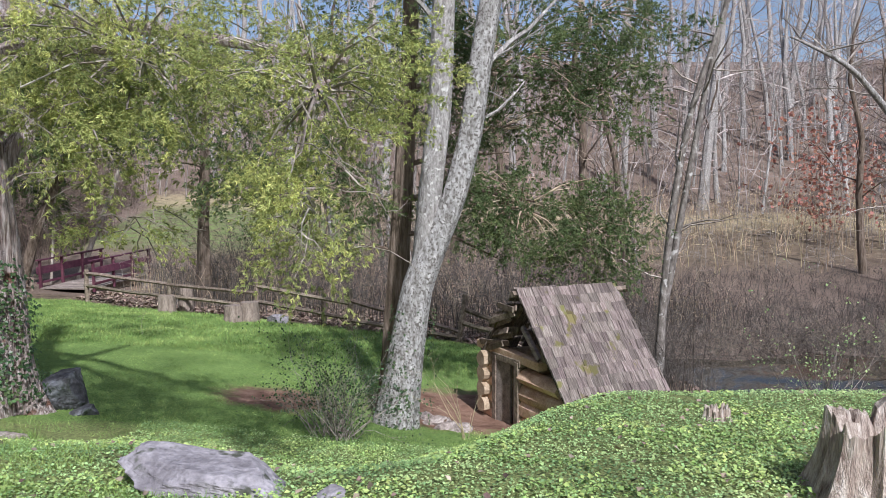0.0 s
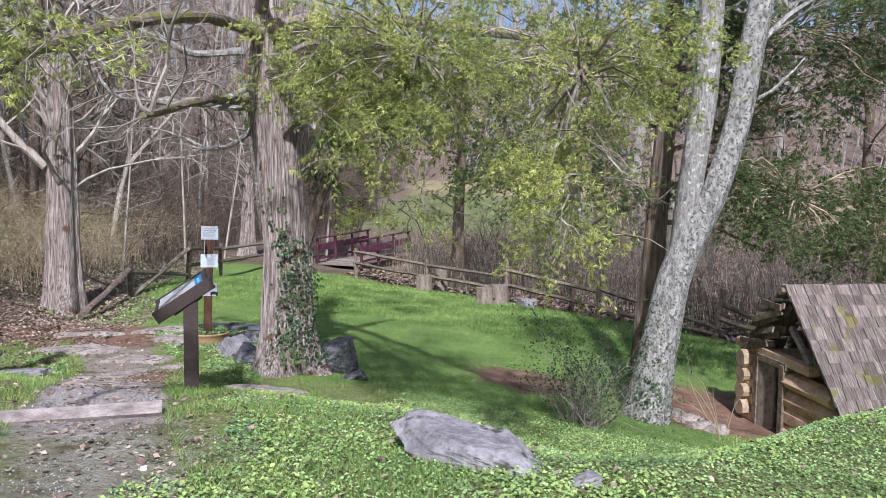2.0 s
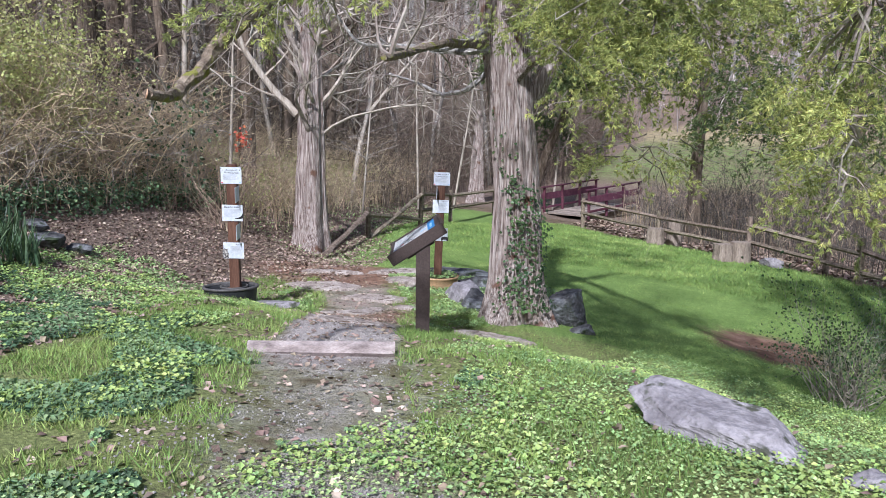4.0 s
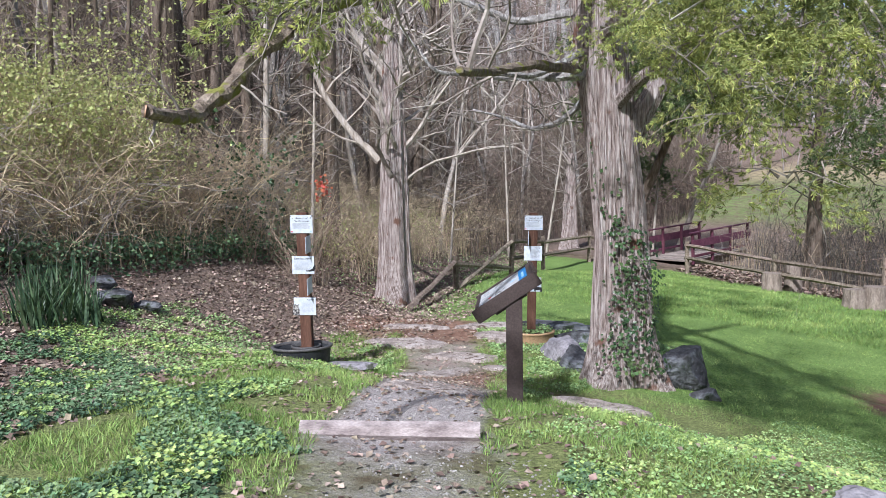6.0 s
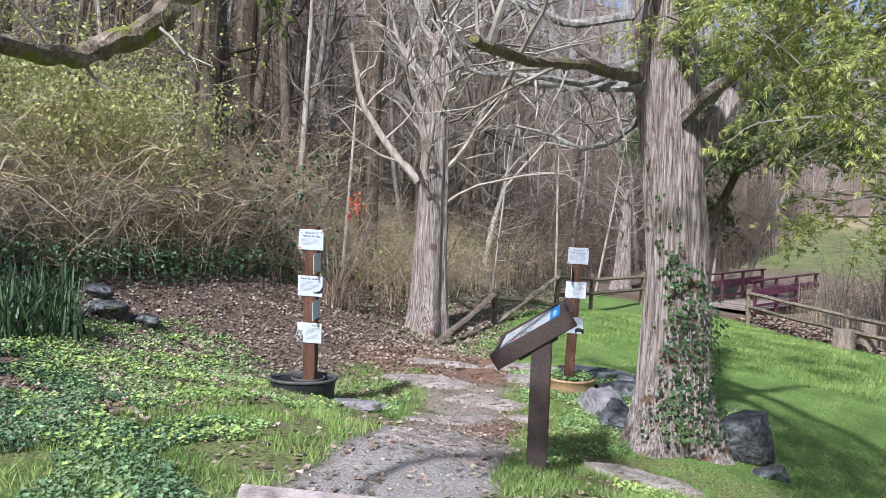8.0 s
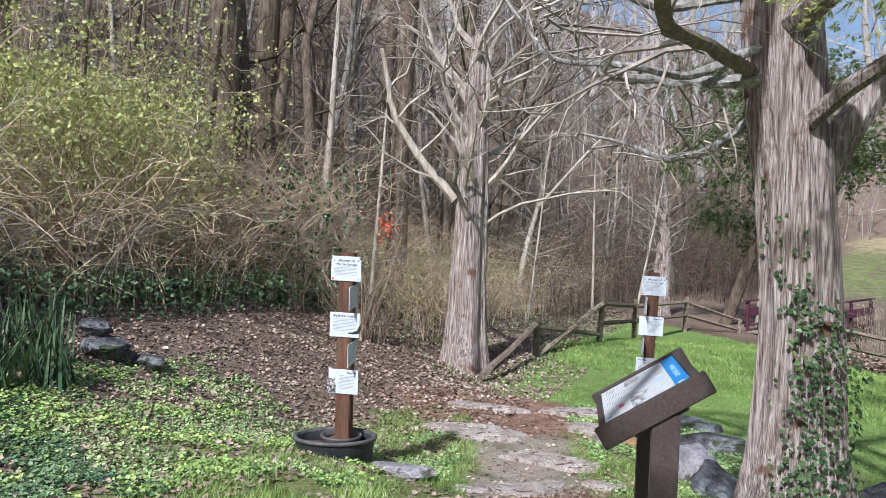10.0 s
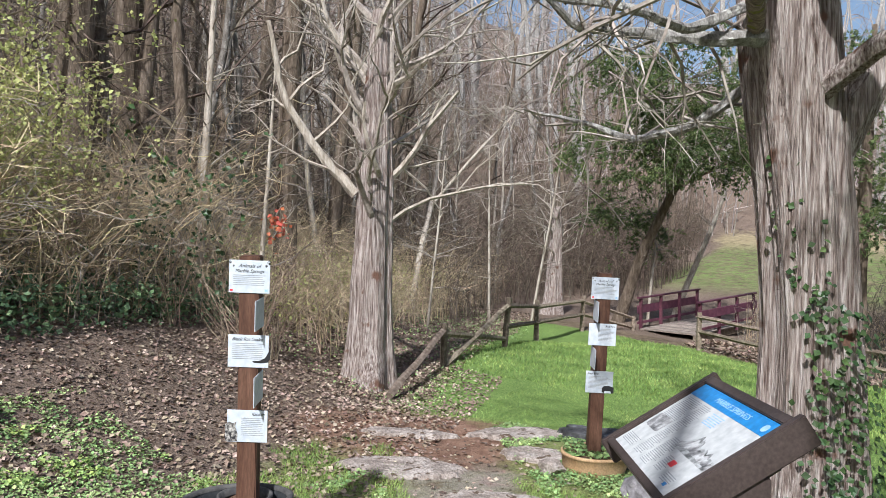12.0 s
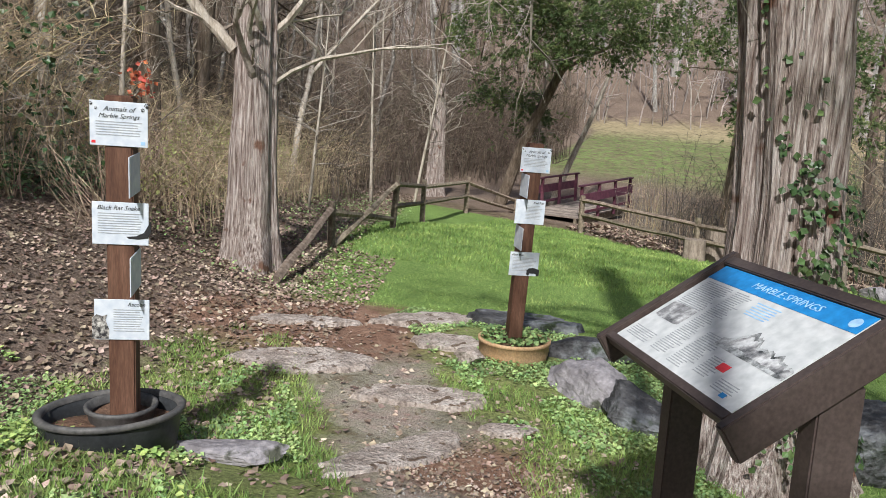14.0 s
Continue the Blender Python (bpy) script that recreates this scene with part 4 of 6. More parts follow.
def cedar(name, label, pts, radii, bark, needle, foliage, seed, limbs, flare=0.35, n=20, count=60, blade=0.055, dead=14, width=0.008, dead_mat="twig_grey", flute=0.12, size=1.0):
    """An evergreen: fluted trunk, limbs, dead twigs, and a crown of drooping sprays. limbs: (from, to, radius). foliage: ((centre), (size), tufts)."""
    rnd = random.Random(seed)
    base = Vector(pts[0])
    th = thing(name, label, "tree", Matrix.Translation(base), group="")
    loc = [Vector(p) - base for p in pts]
    part("trunk", trunk(loc, radii, n, flute, seed, flare), M[bark], th, flat=True)
    for a, b, r in limbs:
        a, b = Vector(a) - base, Vector(b) - base
        g = Geo()
        mid = a.lerp(b, 0.5) + Vector((rnd.gauss(0, 0.15), rnd.gauss(0, 0.15), rnd.uniform(0.05, 0.3)))
        g.tube([a, a.lerp(mid, 0.5) + Vector((0, 0, 0.06)), mid, mid.lerp(b, 0.5), b], [r, r * 0.85, r * 0.65, r * 0.45, r * 0.2], 7)
        part("limb", g, M[bark], th)
    tw, nd = Geo(), Geo()
    for (cx, cy, cz), (sx, sy, sz), tufts in foliage:
        c = Vector((cx, cy, cz)) - base
        for _ in range(dead):
            p = c + Vector((rnd.gauss(0, sx * 0.5), rnd.gauss(0, sy * 0.5), rnd.gauss(0, sz * 0.5)))
            branch(tw, p, Vector((rnd.gauss(0, 1), rnd.gauss(0, 1), -0.25)), rnd.uniform(0.3, 0.75), 0.009, rnd, 2, 3, 0.3, 0.08, 3, None, 3)
        clumps = []
        for _ in range(max(2, tufts // 11)):
            while True:
                q = Vector((rnd.uniform(-1, 1), rnd.uniform(-1, 1), rnd.uniform(-1, 1)))
                if q.length < 1:
                    break
            p = c + Vector((q.x * sx, q.y * sy, q.z * sz))
            hang = Vector((q.x + rnd.gauss(0, 0.5), q.y + rnd.gauss(0, 0.5), rnd.gauss(-0.4, 0.25))).normalized()
            clumps.append((p, hang))
            tw.tube([c.lerp(p, 0.2), c.lerp(p, 0.6) + Vector((0, 0, 0.08)), p, p + hang * 0.25], [0.016, 0.012, 0.008, 0.004], 4, caps=False)
        for k in range(tufts):
            p, hang = clumps[k % len(clumps)]
            off = Vector((rnd.gauss(0, 0.15), rnd.gauss(0, 0.15), rnd.gauss(0, 0.085))) * size
            d = hang + off.normalized() * 0.8
            spray(nd, p + off + hang * rnd.uniform(-0.1, 0.2) * size, d, rnd.uniform(0.22, 0.46) * size, rnd, count, blade, width, 0.8)
    if tw.v:
        part("twigwork", tw, M[dead_mat], th, "grey bare twigs")["kind"] = "stuff"
    if nd.v:
        part("crown", nd, M[needle], th, "feathery drooping evergreen foliage")["kind"] = "stuff"
    return th


def ground_pt(x, y, dz=-0.08):
    return (x, y, land(x, y) + dz)


# the great cedar by the path
great = cedar("cedar_tree", "old red cedar with shredded bark, ivy and drooping foliage",
      [ground_pt(-5.50, 10.95), (-5.49, 10.94, -0.2), (-5.48, 10.92, 1.0), (-5.57, 10.86, 2.1), (-5.70, 10.8, 3.2), (-5.82, 10.75, 4.6), (-5.9, 10.7, 7.5)],
      [0.46, 0.37, 0.315, 0.31, 0.34, 0.29, 0.2], "cedar_bark", "needle",
      # last two groups: unseen upper crown, added to shade the lawn
      [((-3.7, 8.8, 3.5), (0.8, 1.2, 0.7), 192), ((-2.6, 8.3, 3.35), (1.5, 1.3, 0.9), 420), ((-0.9, 8.0, 3.0), (1.1, 1.1, 0.95), 367), ((-0.85, 7.6, 1.85), (0.35, 0.4, 0.5), 70), ((-2.9, 7.8, 2.4), (0.4, 0.4, 0.35), 63), ((-2.8, 8.3, 1.75), (0.3, 0.3, 0.22), 26), ((-4.14, 5.07, 2.93), (0.36, 0.36, 0.22), 60), ((-1.6, 10.3, 5.2), (2.4, 1.8, 0.8), 90), ((-4.9, 11.6, 6.6), (2.4, 1.9, 1.3), 240), ((-5.7, 11.3, 8.8), (1.9, 1.8, 1.4), 150)],
      11, [((-5.75, 10.8, 3.5), (-2.5, 8.0, 3.3), 0.13), ((-5.75, 10.75, 4.2), (-0.6, 7.8, 3.2), 0.14), ((-5.6, 10.8, 2.6), (-3.6, 9.2, 3.2), 0.09), ((-5.55, 10.9, 1.95), (-4.3, 11.7, 4.4), 0.17), ((-5.8, 10.7, 4.4), (-4.2, 7.6, 4.6), 0.1)], flare=0.45, n=80, count=144, blade=0.05, width=0.0042, dead=10)
gb = great.matrix_world.translation.copy()


_lr = random.Random(12)


def add_limb(tree, pts, radii, mat, label="", n=10, name="limb"):
    o = tree.matrix_world.translation
    P, Rr = [], []
    for k in range(len(pts) - 1):
        for j in range(8):
            t = j / 8
            P.append(Vector(pts[k]).lerp(Vector(pts[k + 1]), t) - o + Vector((_lr.gauss(0, 0.25), _lr.gauss(0, 0.25), _lr.gauss(0, 0.25))) * radii[k] * (j > 0))
            Rr.append(radii[k] + (radii[k + 1] - radii[k]) * t)
    P.append(Vector(pts[-1]) - o)
    Rr.append(radii[-1])
    for _ in range(2):
        for k in range(1, len(P) - 1):
            P[k] = (P[k - 1] + P[k] * 2 + P[k + 1]) / 4
    g = Geo().tube(P, Rr, n, shape=lambda a, k: 1 + 0.10 * math.sin(3 * a + k * 0.4) + 0.30 * noise.noise((math.cos(a) * 1.4, math.sin(a) * 1.4, k * 0.9)))
    return part(name, g, mat, tree, label)


M["mossy_bark"] = material("mossy_bark", [(0.08, 0.06, 0.047), (0.21, 0.165, 0.125), (0.38, 0.32, 0.25)], 7, 8, 0.95, 0.9, (2, 2, 2), fine=30, speck=((0.20, 0.20, 0.05), 6, 0.55))
cutlimb = add_limb(great, [(-5.75, 10.75, 4.1), (-5.3, 8.6, 3.9), (-4.95, 6.6, 3.35), (-4.72, 5.2, 2.78), (-4.66, 4.76, 2.46), (-4.6, 4.55, 2.25), (-4.5, 4.3, 2.1), (-4.35, 4.08, 2.05), (-4.21, 3.86, 2.06)],
         [0.09, 0.07, 0.06, 0.054, 0.051, 0.048, 0.040, 0.033, 0.029], M["mossy_bark"], "mossy limb with a sawn end")
dirv = Vector((-0.05, -0.09, 0.02)).normalized()
part("sawn_end", Geo().tube([Vector((-4.2105, 3.859, 2.0602)) - gb, Vector((-4.2105, 3.859, 2.0602)) + dirv * 0.006 - gb], [0.0285, 0.0275], 12), M["cut_wood"], cutlimb, "fresh sawn wood")
_r = random.Random(77)
snags = Geo()
for p, d, L in (((-4.28, 3.96, 2.05), (0.2, -0.5, -0.8), 0.16), ((-4.5, 4.3, 2.08), (0.5, 0.3, -0.6), 0.15), ((-4.4, 4.15, 2.07), (-0.2, -0.3, 0.8), 0.25), ((-4.6, 4.6, 2.3), (0.6, 0.1, -0.4), 0.4), ((-4.7, 5.1, 2.7), (0.4, -0.3, -0.3), 0.5), ((-4.95, 6.6, 3.3), (-0.8, 0.1, -0.3), 0.8), ((-5.1, 7.5, 3.6), (-0.8, -0.3, -0.2), 0.9)):
    branch(snags, Vector(p) - gb, d, L, 0.009, _r, 1, 3, 0.2, 0.05, 2, None, 4)
part("deadwood", snags, M["twig_grey"], cutlimb, "broken grey twigs")["kind"] = "stuff"
tip = add_limb(great, [(-5.8, 10.39, 3.13), (-5.42, 8.85, 2.97), (-4.92, 7.41, 2.68), (-4.44, 6.49, 2.53), (-4.18, 6.04, 2.47)], [0.06, 0.048, 0.038, 0.032, 0.026], M["mossy_bark"], "mossy dead limb with a broken tip")
for p, d, L, r in (((-4.36, 6.36, 2.51), (0.1, 0.1, 1.0), 1.1, 0.024), ((-4.44, 6.49, 2.53), (-0.8, 0.2, 0.2), 1.0, 0.020), ((-5.17, 8.13, 2.83), (-0.9, 0.1, -0.1), 1.4, 0.024), ((-5.42, 8.85, 2.97), (-0.8, -0.4, 0.5), 1.4, 0.024), ((-4.78, 7.13, 2.63), (0.5, -0.3, 0.5), 0.9, 0.016)):
    tw = Geo()
    branch(tw, Vector(p) - gb, d, L, r, _r, 3, 5, 0.26, 0.0, 3, None, 5)
    part("deadwood", tw, M["twig_grey"], tip, "crooked bare grey branch")["kind"] = "stuff"
# dead lower limbs that reach over the path
for a, b, c, r in (((-5.8, 10.7, 3.2), (-6.3, 10.0, 3.05), (-6.85, 9.25, 3.2), 0.065), ((-5.8, 10.8, 2.9), (-7.0, 11.2, 2.5), (-8.2, 11.4, 2.9), 0.045), ((-5.8, 10.7, 3.9), (-7.2, 9.8, 4.1), (-8.4, 9.2, 4.7), 0.055), ((-5.7, 10.6, 3.4), (-6.2, 9.2, 3.0), (-6.9, 8.4, 3.5), 0.04)):
    w1, w2 = Vector(a).lerp(Vector(b), 0.5) + Vector((_r.gauss(0, 0.1), _r.gauss(0, 0.1), _r.uniform(-0.25, 0.05))), Vector(b).lerp(Vector(c), 0.5) + Vector((_r.gauss(0, 0.15), _r.gauss(0, 0.15), _r.uniform(-0.3, 0.15)))
    lb = add_limb(great, [a, w1, b, w2, c], [r, r * 0.9, r * 0.7, r * 0.5, r * 0.3], M["grey_bark"], "dead grey limb", 8)
    tw = Geo()
    for _ in range(16):
        t = _r.random()
        p = (Vector(a).lerp(Vector(b), t * 2) if t < 0.5 else Vector(b).lerp(Vector(c), t * 2 - 1)) - gb
        branch(tw, p, Vector((_r.gauss(0, 1), _r.gauss(0, 1), _r.gauss(0.1, 0.6))), _r.uniform(0.5, 1.3), 0.016, _r, 2, 4, 0.28, 0.02, 3, None, 4)
    part("deadwood", tw, M["twig_grey"], lb, "tangle of bare grey branches")["kind"] = "stuff"


def ivy_leaf(g, p, nrm, s, rnd):
    """A three-pointed leaf of four vertices and a fold."""
    nrm = nrm.normalized()
    t = nrm.cross(Vector((rnd.gauss(0, 1), rnd.gauss(0, 1), rnd.gauss(0, 1)))).normalized()
    b = nrm.cross(t)
    g.quad(p - t * s * 0.5, p + b * s * 0.5 + nrm * s * 0.14, p + t * s * 0.62, p - b * s * 0.5 + nrm * s * 0.14)


def ivy_on(tree, base_xy, axis, spots, seed, label, z0=0.0):
    """Ivy leaves that cling to a trunk. spots: (angle, spread, low, high, leaves, radius)."""
    rnd = random.Random(seed)
    o = tree.matrix_world.translation
    g = Geo()
    for ang, sp, lo, hi, n, rad in spots:
        for _ in range(n):
            z = lo + (hi - lo) * rnd.random() ** 1.3
            a = radians(rnd.gauss(ang, sp))
            c = axis(z)
            r = rad(z) * rnd.uniform(1.0, 1.12) + 0.015
            p = Vector((c[0] + r * math.cos(a), c[1] + r * math.sin(a), z)) - o
            ivy_leaf(g, p, Vector((math.cos(a), math.sin(a), 0.5)) + Vector((rnd.gauss(0, 0.3), rnd.gauss(0, 0.3), rnd.gauss(0, 0.3))), rnd.uniform(0.03, 0.06), rnd)
    iv = part("ivy", g, M["ivy_dark"], tree, label)
    iv["kind"] = "stuff"
    return iv


ivy_on(great, None, lambda z: (-5.47 - 0.06 * max(0, z - 1), 10.94), [(-58, 16, -0.6, 1.25, 330, lambda z: 0.39 + 0.22 * math.exp(-(z + 0.7) / 0.4)), (-25, 20, -0.6, 1.0, 190, lambda z: 0.39 + 0.24 * math.exp(-(z + 0.7) / 0.4)), (-80, 5, 1.1, 1.35, 14, lambda z: 0.365), (-95, 3, 1.3, 2.5, 26, lambda z: 0.355), (-68, 5, 0.9, 1.8, 22, lambda z: 0.36), (-118, 3, 1.5, 2.4, 14, lambda z: 0.35), (-15, 5, -0.2, 0.75, 60, lambda z: 0.43 + 0.08 * math.sin(3 * z))], 5, "dark green ivy on the trunk")

# the pale double-stemmed tree on the bank
def pale_tree():
    b = ground_pt(-0.30, 12.72)
    o = Vector(b)
    th = thing("sycamore_tree", "pale lichen-spotted tree forking into two leaning stems, ivy at its foot", "tree", Matrix.Translation(o))
    main = [b, (-0.13, 12.72, -0.39), (0.06, 12.72, 0.69), (0.36, 12.72, 1.4), (0.64, 12.7, 2.02), (0.91, 12.69, 3.07), (1.04, 12.68, 4.12), (1.2, 12.66, 5.06), (1.6, 12.6, 8)]
    left = [(0.10, 12.74, 0.8), (0.20, 12.74, 1.5), (0.27, 12.74, 2.2), (0.41, 12.73, 3.34), (0.45, 12.72, 4.21), (0.48, 12.71, 5.07), (0.4, 12.8, 8)]
    part("stem", trunk([Vector(p) - o for p in main], [0.33, 0.285, 0.25, 0.22, 0.195, 0.185, 0.18, 0.17, 0.13], 26, 0.06, 3, 0.35), M["white_bark"], th, flat=False)
    part("stem", trunk([Vector(p) - o for p in left], [0.16, 0.19, 0.19, 0.19, 0.185, 0.18, 0.12], 22, 0.05, 4), M["grey_bark"], th, flat=False)
    rnd = random.Random(8)
    g = Geo()
    for p, d, L, r in (((1.0, 12.68, 3.9), (1, 0, 1), 2.2, 0.06), ((1.2, 12.66, 5.0), (-0.4, 0.6, 1), 2.5, 0.06), ((0.45, 12.7, 4.6), (-0.9, 0.1, 0.9), 2.2, 0.05), ((0.9, 12.7, 3.2), (0.8, -0.3, 0.5), 1.2, 0.03)):
        branch(g, Vector(p) - o, d, L, r, rnd, 3, 5, 0.18, -0.03, 3, None, 5)
    part("crown", g, M["grey_bark"], th)["kind"] = "stuff"
    ivy_on(th, None, lambda z: (-0.2 + 0.11 * (z + 1.7), 12.72), [(190, 30, -1.75, 0.4, 260, lambda z: 0.34), (-100, 60, -1.8, -0.9, 160, lambda z: 0.40), (0, 25, -0.5, 0.35, 70, lambda z: 0.30)], 9, "ivy at the foot of the trunk")
    return th


pale_tree()

# dark cedars behind
cedar("cedar_tree", "dark red cedar with brown bark behind the pale tree",
      [ground_pt(-0.40, 14.2), (-0.33, 14.22, -0.07), (-0.25, 14.22, 1.34), (-0.17, 14.22, 2.54), (-0.09, 14.22, 4.01), (-0.03, 14.22, 5.47), (0, 14.2, 9)],
      [0.24, 0.2, 0.18, 0.165, 0.15, 0.13, 0.06], "dark_bark", "needle_dark",
      [((2.0, 14.8, 1.9), (1.7, 1.2, 0.8), 526), ((3.3, 15.0, 1.4), (1.1, 1.0, 0.9), 283), ((1.9, 14.8, 4.7), (2.0, 1.4, 0.9), 526), ((1.6, 15.4, 3.4), (1.5, 0.8, 0.6), 222), ((3.4, 15.2, 5.6), (1.6, 1.2, 0.9), 303), ((-1.2, 14.3, 3.6), (0.9, 1.1, 1.5), 222), ((0.6, 14.6, 6.0), (2.2, 1.6, 0.8), 283), ((-1.0, 14.5, 2.0), (0.7, 0.8, 0.5), 101), ((3.6, 15.2, 4.2), (0.9, 1.0, 1.0), 141)],
      21, [((-0.2, 14.2, 2.0), (2.6, 14.8, 1.9), 0.06), ((-0.1, 14.2, 3.9), (2.9, 15.0, 4.2), 0.07), ((-0.2, 14.2, 1.4), (1.6, 14.9, 0.9), 0.05), ((-0.15, 14.2, 3.0), (-1.8, 14.3, 3.2), 0.05), ((-0.2, 14.2, 1.0), (-1.5, 14.4, 0.9), 0.04), ((-0.15, 14.2, 2.6), (1.8, 15, 2.9), 0.05)], n=18, count=81, blade=0.078, width=0.0068, dead=16, size=1.15, dead_mat="twig_brown")
cedar("cedar_tree", "slender cedar standing at the far edge of the lawn",
      [ground_pt(-7.2, 27.0), (-7.2, 27.0, 1.0), (-7.1, 27, 3.5), (-7.0, 27, 7.5)], [0.26, 0.2, 0.16, 0.06], "dark_bark", "needle_dark",
      [((-6.2, 26.5, 3.4), (2.2, 1.8, 1.6), 330), ((-6.8, 26.8, 6.2), (2.4, 2.0, 1.6), 260), ((-5.0, 26.4, 2.2), (1.2, 1.0, 0.9), 130), ((-7.6, 26.8, 4.6), (1.6, 1.4, 1.2), 160)], 22, [((-7.1, 27, 2.2), (-4.8, 26.4, 2.3), 0.05), ((-7.1, 27, 3.2), (-8.6, 26.4, 3.4), 0.05)], n=14, count=54, blade=0.12, width=0.013, dead=14, size=1.5)
cedar("cedar_tree", "dark leaning cedar spreading over the footbridge",
      [ground_pt(-15.4, 31.0), (-14.6, 30.8, 1.2), (-13.2, 30.6, 4.0), (-12.2, 30.4, 7.0)], [0.2, 0.18, 0.14, 0.05], "dark_bark", "needle_dark",
      [((-12.9, 29.0, 4.9), (3.6, 2.2, 1.0), 760), ((-12.9, 29.0, 7.0), (3.6, 2.4, 1.4), 620), ((-15.5, 32.5, 2.6), (2.2, 1.5, 1.3), 170)], 23, [((-13.4, 30.6, 3.6), (-10.2, 29.4, 4.6), 0.07)], n=12, count=72, blade=0.12, width=0.013, dead=10, size=1.5)


# the dead cedar by the fence
def dead_cedar(x, y, lean, r, h, fan, seed, label, twig=1.0):
    o = Vector(ground_pt(x, y))
    th = thing("dead_cedar", label, "dead tree", Matrix.Translation(o))
    top = Vector((lean[0], lean[1], h))
    pts = [Vector((0, 0, 0)), top * 0.12, top * 0.35, top * 0.55, top * 0.8, top]
    part("trunk", trunk(pts, [r * 1.25, r * 1.08, r * 0.95, r * 0.86, r * 0.66, r * 0.4], 30, 0.16, seed, 0.4), M["cedar_bark"], th)
    rnd = random.Random(seed)
    for k in range(fan):
        g = Geo()
        t = rnd.uniform(0.42, 0.98)
        a = rnd.uniform(0, 6.28)
        d = Vector((math.cos(a), math.sin(a), rnd.uniform(0.5, 1.5)))
        branch(g, top * t + Vector((math.cos(a), math.sin(a), 0)) * r * 0.5, d, rnd.uniform(1.4, 2.8) * twig, 0.06 * twig * rnd.uniform(0.6, 1.2), rnd, 3, 5, 0.2, -0.03, 3, None, 5, 0.42)
        part("branch", g, M["twig_grey"] if k % 3 else M["pale_bark"], th)
    return th


dc = dead_cedar(-12.98, 14.55, (0.05, 0.02), 0.325, 6.4, 26, 31, "dead cedar with stripped grey trunk and bare branches beside the fence")
do = dc.matrix_world.translation
add_limb(dc, [(-13.15, 14.3, 2.35), (-13.6, 13.9, 3.0), (-14.1, 13.5, 3.9), (-14.3, 13.3, 5.2)], [0.09, 0.075, 0.06, 0.035], M["pale_bark"], "bare white limb", 9, "branch")
_d = random.Random(5)
for p in ((-13.4, 14.1, 2.7), (-13.7, 13.8, 3.2), (-14.0, 13.6, 3.7), (-14.2, 13.4, 4.4), (-14.0, 13.55, 3.9)):
    g = Geo()
    branch(g, Vector(p) - do, Vector((_d.gauss(0, 1), _d.gauss(0, 1), 0.8)), 1.4, 0.03, _d, 3, 5, 0.25, -0.02, 3, None, 4)
    part("branch", g, M["pale_bark"], dc)
dead_cedar(-17.9, 30.6, (0.1, 0.0), 0.28, 4.2, 16, 33, "broken cedar snag with a broom of dead twigs", 0.6)

# slim grey tree behind the springhouse
def slim_tree(name, label, stems, seed, mat, depth=3, spread=1.0, category="tree"):
    o = Vector(stems[0][0][0])
    th = thing(name, label, category, Matrix.Translation(o))
    rnd = random.Random(seed)
    for pts, rad in stems:
        P = [Vector(p) - o for p in pts]
        part("stem", trunk(P, rad, 10, 0.05, seed, 0.1, 0.35), M[mat], th, flat=False)
        g = Geo()
        for _ in range(13):
            k = rnd.uniform(0.25, 1.0) * (len(P) - 1)
            i = min(len(P) - 2, int(k))
            p = P[i].lerp(P[i + 1], k - i)
            branch(g, p, Vector((rnd.gauss(0, 1), rnd.gauss(0, 1), rnd.uniform(0.0, 0.9))), rnd.uniform(0.8, 1.9) * spread, 0.022 * spread, rnd, depth, 4, 0.2, 0.0, 3, None, 4)
        part("crown", g, M["twig_grey"], th)["kind"] = "stuff"
    return th


slim_tree("slim_tree", "slim grey tree with two stems behind the springhouse", [([ground_pt(5.16, 16.49), (5.2, 16.48, -0.44), (5.31, 16.44, 0.99), (5.43, 16.4, 2.29), (5.72, 16.3, 4.02), (6.35, 16.05, 6.02), (6.9, 15.8, 8.5)], [0.11, 0.09, 0.08, 0.07, 0.06, 0.05, 0.02]),
          ([(5.2, 16.48, -0.6), (5.4, 16.41, 0.64), (5.55, 16.36, 1.7), (5.97, 16.2, 4.35), (6.44, 16.02, 6.67), (6.6, 16, 8.5)], [0.06, 0.075, 0.065, 0.055, 0.04, 0.02])], 41, "mottled_bark")
slim_tree("slim_tree", "bare tree arching over the far side of the pond", [([ground_pt(15.5, 22.5), (15.2, 22.4, 1.5), (14.0, 22.2, 4.2), (12.2, 22.0, 6.0), (10.5, 21.8, 6.6)], [0.2, 0.16, 0.11, 0.07, 0.03])], 42, "grey_bark", 3, 1.3)
slim_tree("sapling", "thin pale sapling with forked trunk on the slope", [([ground_pt(-17.6, 21.5), (-18.1, 22.6, 1.6), (-18.68, 23.86, 2.9), (-19.5, 25.5, 5.6)], [0.10, 0.085, 0.075, 0.03]), ([(-18.6, 23.7, 2.75), (-17.9, 25.2, 4.6), (-17.3, 26.5, 6)], [0.06, 0.045, 0.02])], 43, "pale_bark", 2, 1.0, "sapling")
